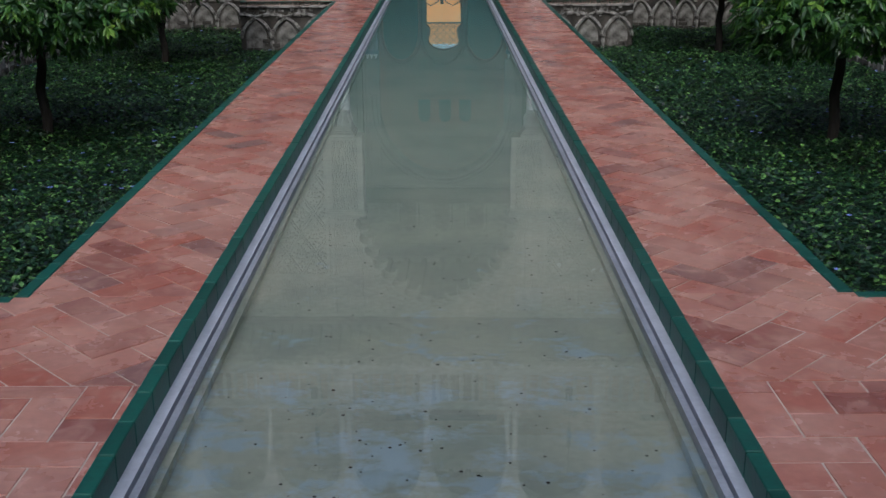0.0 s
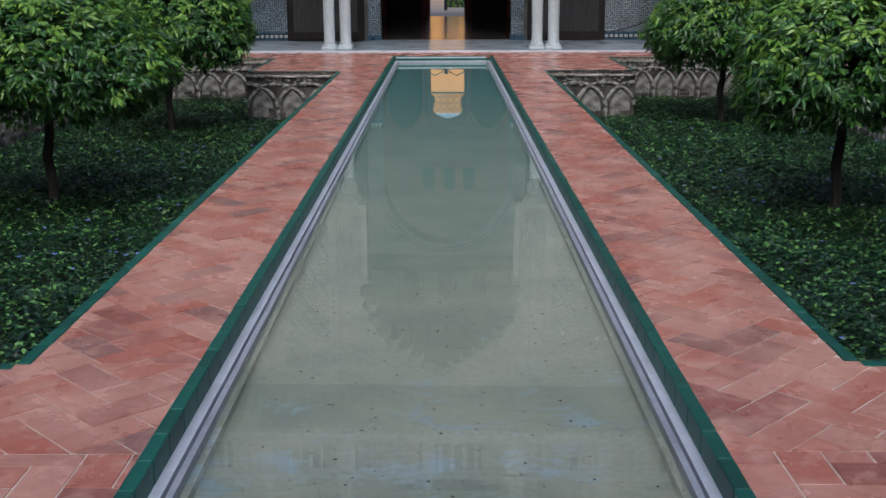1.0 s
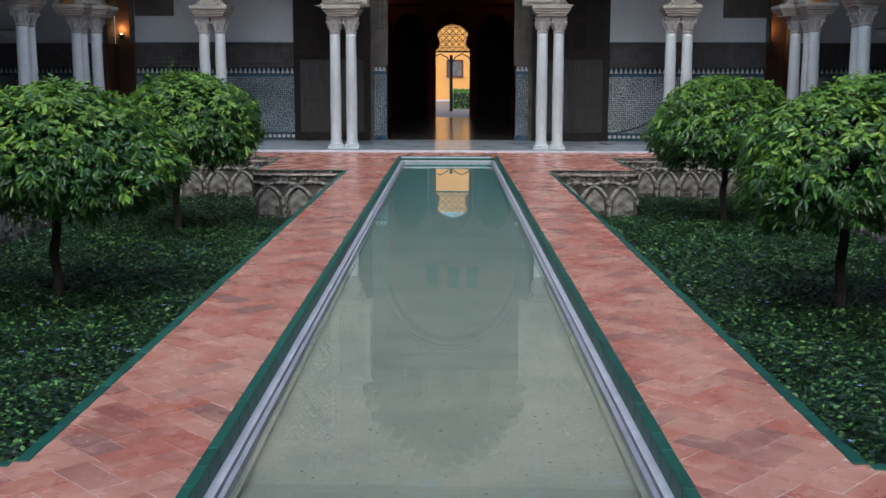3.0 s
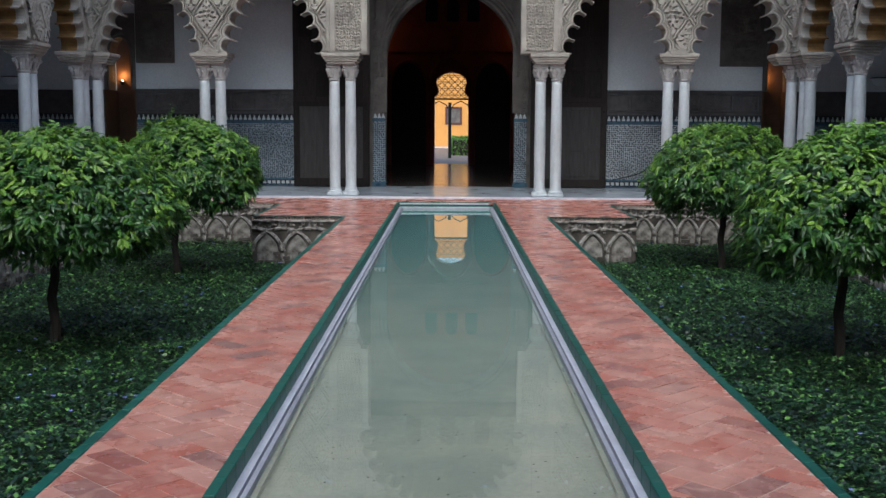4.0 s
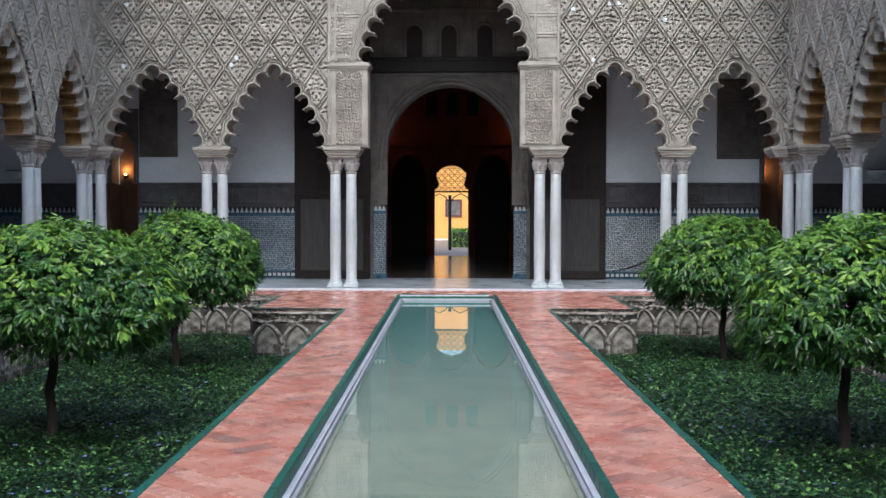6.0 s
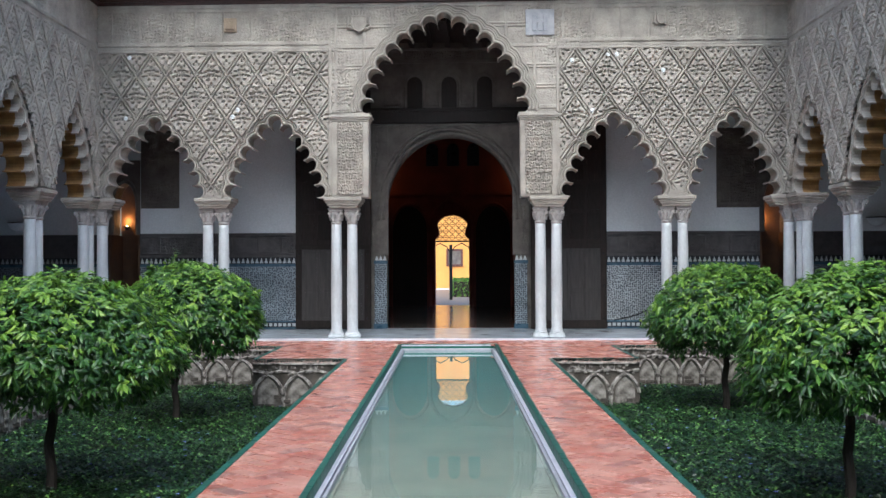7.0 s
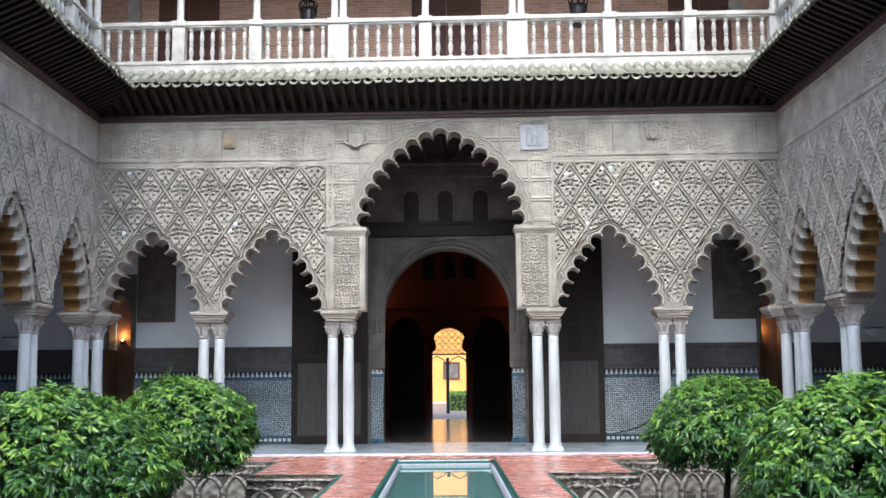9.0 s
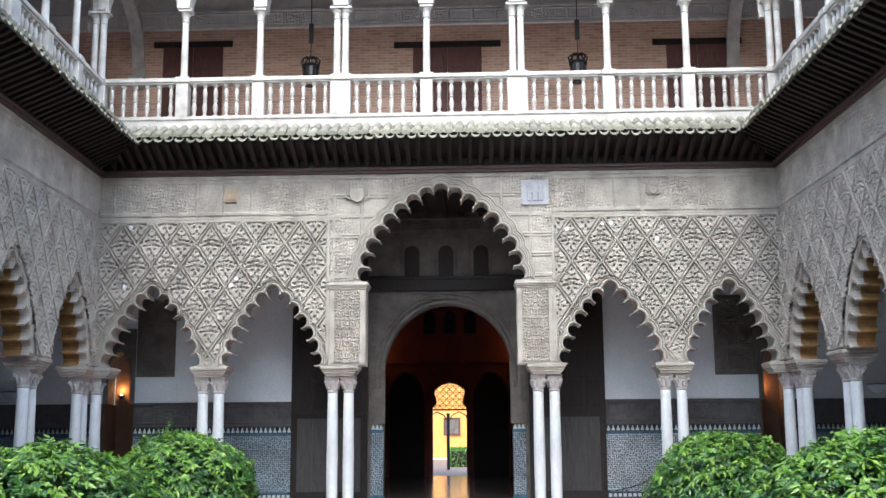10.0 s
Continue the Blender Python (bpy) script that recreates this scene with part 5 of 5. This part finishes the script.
def leaves_mesh(name, base, d, side, length, width, material, droop):
    """Many leaves at once: from base along d, arching over, each folded on its midrib."""
    up = np.cross(side, d)
    down = np.array([0, 0, -1.0])
    L_, W_ = length[:, None], width[:, None]

    def at(f, across, fold):
        return base + d * L_ * f + down * L_ * droop * f * f + side * W_ * across - up * W_ * fold
    V = np.stack([base, at(0.3, 0.42, 0.1), at(0.3, 0, -0.08), at(0.3, -0.42, 0.1), at(0.66, 0.42, 0.12), at(0.66, 0, -0.06), at(0.66, -0.42, 0.12), at(1.0, 0, 0)], 1).reshape(-1, 3)
    i = np.arange(len(base))[:, None, None] * 8
    tri = (i + np.array([[0, 1, 2], [0, 2, 3], [4, 7, 5], [5, 7, 6]])[None]).reshape(-1, 3)
    quad = (i + np.array([[1, 4, 5, 2], [2, 5, 6, 3]])[None]).reshape(-1, 4)
    return mesh_from(name, V.tolist(), tri.tolist() + quad.tolist(), material)


def small_leaves_mesh(name, base, d, side, length, width, material):
    """Tiny leaves of four corners each."""
    L_, W_ = length[:, None], width[:, None]
    V = np.stack([base, base + d * L_ * 0.5 + side * W_ * 0.5, base + d * L_ - np.array([0, 0, 0.12]) * L_, base + d * L_ * 0.5 - side * W_ * 0.5], 1).reshape(-1, 3)
    i = np.arange(len(base))[:, None, None] * 4
    return mesh_from(name, V.tolist(), (i + np.array([[0, 1, 2], [0, 2, 3]])[None]).reshape(-1, 3).tolist(), material)


def unit(v):
    return v / np.maximum(1e-6, np.linalg.norm(v, axis=1, keepdims=True))


def orange_tree(x, y, cx, cy, cz, rx, rz, seed, label, sprigs=()):
    rng = np.random.default_rng(seed)
    e = empty("orange_tree", pose(x, y, GZ), label, "tree", "orange trees")
    ox, oy, oz = cx - x, cy - y, cz - GZ
    bm = bmesh.new()
    top = oz - rz * 0.75
    tube(bm, [(0, 0, -0.05), (0.015, 0.01, 0.25), (-0.02, 0.0, 0.55), (0.02, 0.02, 0.8), (ox * 0.3, oy * 0.3, top)], 0.06, 8, 0.8)
    part("trunk", bm, bark, e)
    for k in range(7):
        a = k * 2 * math.pi / 7 + rng.uniform(-0.3, 0.3)
        tip = (ox + 0.65 * rx * math.cos(a), oy + 0.65 * rx * math.sin(a), oz + rz * rng.uniform(-0.1, 0.6))
        st = (ox * 0.3, oy * 0.3, top - 0.03)
        mid = tuple(st[i] * 0.5 + tip[i] * 0.5 + (0.0, 0.0, 0.05)[i] for i in range(3))
        part("limb", tube(bmesh.new(), [st, mid, tip], 0.034, 6, 0.35), bark, e)
    # shoots: bumpy outline made of overlapping clumps
    clumps = unit(rng.normal(size=(34, 3)))
    cr = rng.uniform(-0.04, 0.22, 34)
    ns = 2300
    dirs = unit(rng.normal(size=(ns, 3)))
    dirs[:, 2] = np.where(dirs[:, 2] < -0.78, -dirs[:, 2], dirs[:, 2])
    near = (dirs @ clumps.T)
    bump = np.max(np.where(near > 0.80, cr[None] * (near - 0.80) / 0.20, -0.12), axis=1) + rng.normal(scale=0.035, size=ns)
    depth = np.where(rng.random(ns) < 0.62, 1.0, rng.uniform(0.5, 0.92, ns))
    under = np.where(dirs[:, 2] < 0, 1.0 + 0.08 * rng.random(ns), 1.0)
    R = np.stack([np.full(ns, rx), np.full(ns, rx), np.full(ns, rz)], 1)
    pos = dirs * R * (depth * (1 + bump) * under)[:, None] + np.array([ox, oy, oz])
    pos[:, 2] += 0.10 * rx * (1 - np.hypot(dirs[:, 0], dirs[:, 1])) * (dirs[:, 2] > 0)
    for sx, sy, sz in sprigs:
        t = np.linspace(0, 1, 9)[:, None]
        extra = np.array([[sx, sy, oz + rz * 0.9]]) + t * np.array([[0.03, 0.0, sz]])
        pos, dirs = np.vstack([pos, extra]), np.vstack([dirs, np.tile([[0, 0, 1.0]], (9, 1))])
    m = 8
    axis = unit(dirs * np.array([1, 1, 0.7]) + np.array([0, 0, 0.65]) + rng.normal(scale=0.35, size=dirs.shape))
    ref = unit(np.cross(axis, rng.normal(size=axis.shape)))
    ref2 = np.cross(axis, ref)
    base, d, side = [], [], []
    for k in range(m):
        a = 2 * math.pi * k / m + rng.uniform(0, 1.0, len(pos))
        rad = ref * np.cos(a)[:, None] + ref2 * np.sin(a)[:, None]
        dd = unit(axis * rng.uniform(0.05, 0.7, len(pos))[:, None] + rad)
        base.append(pos - axis * (0.02 * k))
        d.append(dd)
        side.append(unit(np.cross(dd, axis)))
    # upper outer shoots get the paler leaf, as if lit from above
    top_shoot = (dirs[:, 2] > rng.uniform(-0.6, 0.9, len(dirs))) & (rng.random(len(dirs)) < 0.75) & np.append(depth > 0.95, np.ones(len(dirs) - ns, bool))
    lit_top = np.concatenate([top_shoot & (k < 6) for k in range(m)])
    base, d, side = np.vstack(base), np.vstack(d), np.vstack(side)
    ln = rng.uniform(0.07, 0.125, len(base))
    wd, droop = ln * rng.uniform(0.38, 0.50, len(base)), rng.uniform(0.15, 0.6, len(base))[:, None]
    for nm, sel, mt in (("crown", ~lit_top, foliage), ("lit_leaves", lit_top, lit_leaf)):
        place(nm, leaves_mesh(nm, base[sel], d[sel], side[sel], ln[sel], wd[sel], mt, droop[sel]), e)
    return e


orange_tree(-4.29, 11.65, -4.20, 11.65, 0.76, 1.15, 0.62, 3, "clipped orange tree with glossy green crown on a thin trunk")
orange_tree(-4.33, 17.13, -4.02, 17.15, 0.88, 1.05, 0.64, 5, "clipped orange tree with glossy green crown and a stray top sprig", ((-0.05, 0.0, 0.42), (-0.42, 0.0, 0.22)))
orange_tree(4.58, 18.10, 4.52, 18.10, 0.80, 1.04, 0.67, 7, "clipped orange tree with glossy green crown on a dark trunk")
orange_tree(4.03, 11.02, 4.05, 11.02, 0.77, 1.00, 0.66, 9, "clipped orange tree with glossy green crown and upright shoots", ((-0.22, 0.0, 0.12), (0.45, 0.0, 0.08)))


def ground_cover(x0, x1, y0, y1, cut, n, seed):
    rng = np.random.default_rng(seed)
    p = np.stack([rng.uniform(x0, x1, n), y0 + (y1 - y0) * rng.random(n) ** 1.25, np.zeros(n)], 1)
    p = p[~cut(p[:, 0], p[:, 1])]
    n = len(p)
    hump = 0.5 + 0.5 * np.sin(2.3 * p[:, 0] + 1.7 * np.sin(1.9 * p[:, 1])) * np.sin(1.8 * p[:, 1] + 1.3 * np.sin(2.7 * p[:, 0]))
    p[:, 2] = GZ + (0.03 + 0.13 * hump) * rng.uniform(0.15, 1.0, n)
    a = rng.uniform(0, 2 * math.pi, n)
    d = unit(np.stack([np.cos(a), np.sin(a), rng.uniform(-0.15, 0.75, n)], 1))
    side = unit(np.cross(d, np.array([0, 0, 1.0]) + rng.normal(scale=0.3, size=(n, 3))))
    ln = rng.uniform(0.028, 0.07, n)
    me = small_leaves_mesh("ground_cover", p, d, side, ln, ln * 0.6, cover_leaf)
    tagged(place("ground_cover", me), "low dark green periwinkle covering the sunk bed", "ground cover", kind="stuff")
    # flowers
    k = 230
    f = np.stack([rng.uniform(x0, x1, k), rng.uniform(y0, y1, k), np.full(k, GZ + 0.15)], 1)
    f = f[~cut(f[:, 0], f[:, 1])]
    b, dd, ss = [], [], []
    for c in f:
        tilt = rng.normal(scale=0.35, size=3)
        for j in range(5):
            t = 2 * math.pi * j / 5
            v = np.array([math.cos(t), math.sin(t), 0.2]) + tilt * 0.3
            b.append(c), dd.append(v), ss.append(np.cross(v, [0, 0, 1.0]))
    b, dd, ss = np.array(b), unit(np.array(dd)), unit(np.array(ss))
    ln = np.repeat(rng.uniform(0.015, 0.028, len(f)), 5)
    me = leaves_mesh("blue_flowers", b, dd, ss, ln, ln * 0.9, petal_mat, np.zeros((len(b), 1)))
    tagged(place("blue_flowers", me), "small blue periwinkle flowers in the bed", "flowers", kind="stuff")


ground_cover(BED_L + 0.02, WALK_L - 0.01, BED_N, BED_F - 0.05, lambda x, y: (x > TEE_L - 0.03) & ((y < T_N + 0.02) | (y > T_F - 0.06)), 190000, 11)
ground_cover(WALK_R + 0.01, BED_R - 0.02, BED_N, BED_F - 0.05, lambda x, y: (x < TEE_R + 0.03) & ((y < T_N + 0.02) | (y > T_F - 0.06)), 190000, 12)

# ---- far room, yard and plain closing walls ----
room = empty("far_room", FN, "dim red-brown reception room behind the portal", "room", kind="structure")
RF = 18.2
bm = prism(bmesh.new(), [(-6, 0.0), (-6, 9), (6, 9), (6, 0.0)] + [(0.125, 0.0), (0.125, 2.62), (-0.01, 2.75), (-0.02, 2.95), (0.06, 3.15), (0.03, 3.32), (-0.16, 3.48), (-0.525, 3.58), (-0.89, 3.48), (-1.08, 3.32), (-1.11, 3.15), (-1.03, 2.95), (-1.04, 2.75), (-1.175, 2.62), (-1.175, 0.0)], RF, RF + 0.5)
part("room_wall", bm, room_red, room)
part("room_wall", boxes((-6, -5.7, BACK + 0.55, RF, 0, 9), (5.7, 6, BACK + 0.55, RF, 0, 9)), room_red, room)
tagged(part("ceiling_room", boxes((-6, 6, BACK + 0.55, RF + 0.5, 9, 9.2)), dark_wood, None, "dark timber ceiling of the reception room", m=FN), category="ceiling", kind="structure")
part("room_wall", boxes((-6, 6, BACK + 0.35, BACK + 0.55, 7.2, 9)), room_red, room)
yard = empty("yard", FN, "sunlit yard with ochre wall beyond the far doorway", "yard", kind="structure")
part("yard_floor", boxes((-12, 12, RF + 0.5, 60, -0.3, 0.03)), yard_stone, yard)
part("yard_wall", boxes((-12, 12, 48, 48.3, 0, 7), bevel=0.02), ochre_wall, yard)
part("yard_skirting", boxes((-12, 12, 47.96, 48, 0.03, 0.12)), lead, yard)

# ---- things beyond the portal ----
screen_brown = mat("brown_screen_plaster", (0.26, 0.13, 0.055), (0.16, 0.08, 0.035), 0.8, 8, 50, 0.3)
GC, GH = -0.525, 0.65
def filigree():
    """Pierced stucco screen in the head of the far doorway."""
    e = empty("pierced_screen", FN, "golden pierced stucco screen in the far doorway head", "screen", kind="structure")
    bm = bmesh.new()
    y = RF + 0.25
    for k in range(5):
        for j in range(4):
            u, z = GC - 0.50 + 0.25 * k, 2.70 + 0.25 * j
            tube(bm, [(u + 0.10 * math.cos(t), y, z + 0.10 * math.sin(t)) for t in [i * math.pi / 4 for i in range(9)]], 0.017, 4)
            for dx, dz in ((0.125, 0.0), (0.0, 0.125)):
                tube(bm, [(u + dx * 0.75, y, z + dz * 0.75), (u + dx * 1.25, y, z + dz * 1.25)], 0.02, 4)
            tube(bm, [(u - 0.05, y, z), (u + 0.05, y, z)], 0.018, 4)
    part("tracery", bm, screen_brown, e)
    part("frame_bar", boxes((GC - GH, GC + GH, y - 0.03, y + 0.03, 2.52, 2.58), bevel=0.006), dark_wood, e)
    return e


filigree()
gate = empty("iron_gate", FN @ pose(-0.86, RF + 8.6, 0.03), "dark iron gate frame with central post", "gate")
part("post", tube(bmesh.new(), [(0, 0, 0), (0, 0, 2.55)], 0.075, 8), iron, gate)
bm = bmesh.new()
for s in (-1, 1):
    tube(bm, [(0, 0, 2.15), (s * 0.18, 0, 2.45), (s * 0.5, 0, 2.62), (s * 0.82, 0, 2.45), (s * 0.9, 0, 2.2), (s * 0.9, 0, 0)], 0.028, 5)
part("hoop", bm, iron, gate)
hedge_leaf = leaf_mat("hedge_leaf", (0.06, 0.15, 0.02), (0.12, 0.26, 0.03), (0.25, 0.42, 0.06))
hedge_rng = np.random.default_rng(4)
hn = 5000
hp = np.stack([hedge_rng.uniform(-0.95, 1.2, hn), hedge_rng.uniform(31, 33.5, hn), hedge_rng.uniform(0.03, 0.95, hn)], 1)
hd = unit(hedge_rng.normal(size=(hn, 3)) + np.array([0, -0.4, 0.3]))
hs = unit(np.cross(hd, hedge_rng.normal(size=(hn, 3))))
hedge = empty("hedge", FN, "clipped green box hedge in the sunlit yard", "hedge")
place("foliage", leaves_mesh("foliage", hp, hd, hs, np.full(hn, 0.12), np.full(hn, 0.07), hedge_leaf, np.full((hn, 1), 0.1)), hedge)
part("stem", boxes((-0.85, 1.1, 31.1, 33.4, 0.03, 0.8)), bark, hedge)
yw = empty("yard_window", FN, "dark framed window in the ochre wall", "window", kind="structure")
YW = 48.0
part("pane", boxes((-1.72, -0.90, YW - 0.04, YW - 0.02, 1.70, 2.58)), grey_plaster, yw)
part("window_frame", boxes((-1.86, -0.76, YW - 0.09, YW - 0.002, 1.56, 1.70), (-1.86, -0.76, YW - 0.09, YW - 0.002, 2.58, 2.71), (-1.86, -1.72, YW - 0.09, YW - 0.002, 1.70, 2.58), (-0.90, -0.76, YW - 0.09, YW - 0.002, 1.70, 2.58)), red_wood, yw)
# blind arches, windows and band on the room's end wall
for c, hw, zs, zt_ in ((-2.15, 0.75, 2.9, 4.0), (1.05, 0.75, 2.9, 4.0), (GC, 0.86, 2.9, 4.1)):
    p = part("arch_moulding", tube(bmesh.new(), [(x, RF - 0.03, z) for x, z in round_arch(c, hw, 0.05, zs, zt_, 18)], 0.06, 6), room_red, room)
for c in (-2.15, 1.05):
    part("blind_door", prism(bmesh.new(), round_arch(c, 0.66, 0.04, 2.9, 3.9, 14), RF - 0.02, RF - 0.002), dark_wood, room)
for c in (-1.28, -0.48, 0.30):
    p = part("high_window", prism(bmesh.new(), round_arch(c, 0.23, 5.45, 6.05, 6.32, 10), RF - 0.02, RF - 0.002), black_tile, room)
part("string_course", boxes((-5.7, 5.7, RF - 0.07, RF, 4.30, 4.42), (-5.7, 5.7, RF - 0.05, RF, 6.9, 7.0), bevel=0.01), room_red, room)
part("room_dado", boxes((-5.7, -2.9, RF - 0.04, RF, 0.04, 1.7), (1.8, 5.7, RF - 0.04, RF, 0.04, 1.7)), blue_tile, room)

# ---- pool dirt ----
rngd = random.Random(8)
bm = bmesh.new()
for k in range(420):
    x, y = rngd.uniform(POOL_L + 0.2, POOL_R - 0.2), 2.4 + 6.5 * rngd.random() ** 1.9
    r = rngd.uniform(0.002, 0.008)
    lathe(bm, [(r * 0.4, 0), (r, r * 0.3), (r * 0.6, r * 0.6)], 6, x, y, -0.269)
tagged(part("pool_debris", bm, bark, None, "dark specks of leaf litter on the pool floor"), category="debris", kind="stuff")

# ---- terracotta tiles ----
TW, TL = 0.16, 0.32


def clip(poly, x0, x1, y0, y1):
    for ax, lim, sg in ((0, x0, 1), (0, x1, -1), (1, y0, 1), (1, y1, -1)):
        out = []
        for i, p in enumerate(poly):
            q = poly[(i + 1) % len(poly)]
            a, b = sg * (p[ax] - lim), sg * (q[ax] - lim)
            if a >= 0:
                out.append(p)
            if a * b < 0:
                t = a / (a - b)
                out.append((p[0] + (q[0] - p[0]) * t, p[1] + (q[1] - p[1]) * t))
        poly = out
        if len(poly) < 3:
            return []
    return poly


def area(poly):
    return abs(sum(p[0] * q[1] - q[0] * p[1] for p, q in zip(poly, poly[1:] + poly[:1]))) / 2


def herringbone(x0, x1, y0, y1, turn):
    """Tiles of a herringbone floor, cut to a rectangle."""
    c, s = math.cos(radians(turn)), math.sin(radians(turn))
    cx, cy = round((x0 + x1) / 2, 2), round((y0 + y1) / 2, 2)
    n = int(max(x1 - x0, y1 - y0) / TW) + 6
    g = 0.004
    for a in range(-n, n):
        for b in range(-n // 2, n // 2):
            ox, oy = a + 4 * b, a
            for w, h, dx, dy in ((2, 1, 0, 0), (1, 2, 2, -1)):
                u0, v0 = (ox + dx) * TW + g, (oy + dy) * TW + g
                u1, v1 = (ox + dx + w) * TW - g, (oy + dy + h) * TW - g
                if abs((u0 + u1) / 2) > n * TW * 0.8 + 1 or abs((v0 + v1) / 2) > n * TW * 0.8 + 1:
                    continue
                quad = [(cx + u * c - v * s, cy + u * s + v * c) for u, v in ((u0, v0), (u1, v0), (u1, v1), (u0, v1))]
                p = clip(quad, x0, x1, y0, y1)
                if p and area(p) > 0.0012:
                    yield p


def tile_bm(bm, poly, z, tilt):
    k = len(poly)
    cx, cy = sum(p[0] for p in poly) / k, sum(p[1] for p in poly) / k
    top = [bm.verts.new((cx + (x - cx) * 0.985, cy + (y - cy) * 0.985, z + tilt[0] * (x - cx) + tilt[1] * (y - cy))) for x, y in poly]
    mid = [bm.verts.new((x, y, z - 0.003)) for x, y in poly]
    low = [bm.verts.new((x, y, -0.02)) for x, y in poly]
    bm.faces.new(top)
    for i in range(k):
        j = (i + 1) % k
        bm.faces.new((mid[i], mid[j], top[j], top[i]))
        bm.faces.new((low[i], low[j], mid[j], mid[i]))


GE = 0.062
FIELDS = [(TEE_L + GE, POOL_L, 3.47, T_N, 45), (POOL_R, TEE_R - GE, 3.47, T_N, 45), (WALK_L + GE, POOL_L, T_N, T_F, 45), (POOL_R, WALK_R - GE, T_N, T_F, 45),
          (TEE_L + GE, POOL_L, 2.0, 3.46, 0), (POOL_R, TEE_R - GE, 2.0, 3.46, 0),
          (TEE_L + GE, POOL_L, T_F, BED_F, 45), (POOL_R, TEE_R - GE, T_F, BED_F, 45), (-7.7, 7.3, BED_F + GE, 23.36, 45),
          (-7.7, BED_L - GE, 2.0, BED_F, 45), (BED_R + GE, 7.3, 2.0, BED_F, 45), (-7.7, 7.3, -1.9, 1.99, 0)]
trng = random.Random(21)
far, count = bmesh.new(), 0
for x0, x1, y0, y1, turn in FIELDS:
    for p in herringbone(x0, x1, y0, y1, turn):
        cy = sum(q[1] for q in p) / len(p)
        cx = sum(q[0] for q in p) / len(p)
        if POOL_L < cx < POOL_R and POOL_N - 0.1 < cy < POOL_F + 0.01:
            continue
        z, tilt = trng.uniform(-0.0012, 0.0012), (trng.gauss(0, 0.006), trng.gauss(0, 0.006))
        if cy < 6.2 and -2.6 < cx < 2.5 and count < 300:
            bm = bmesh.new()
            tile_bm(bm, p, z, tilt)
            part("floor_tile", bm, terracotta, pavement, recalc=False)
            count += 1
        else:
            tile_bm(far, p, z, tilt)
tagged(part("floor_tiles", far, terracotta_far, pavement, recalc=False), kind="stuff")

# ---- plain closing walls ----
closing = empty("wall_south", pose(0, 0, 0), "plain closing walls behind the court", "wall", kind="structure")
part("plain_wall", boxes((-13, 13, -5.2, -5.0, -0.3, 8.4)), whitewash, closing)
part("plain_wall", boxes((-12.6, -12.4, -5.0, 28.5, -0.3, 13.4), (12.2, 12.4, -5.0, 28.5, -0.3, 13.4)), whitewash, closing)
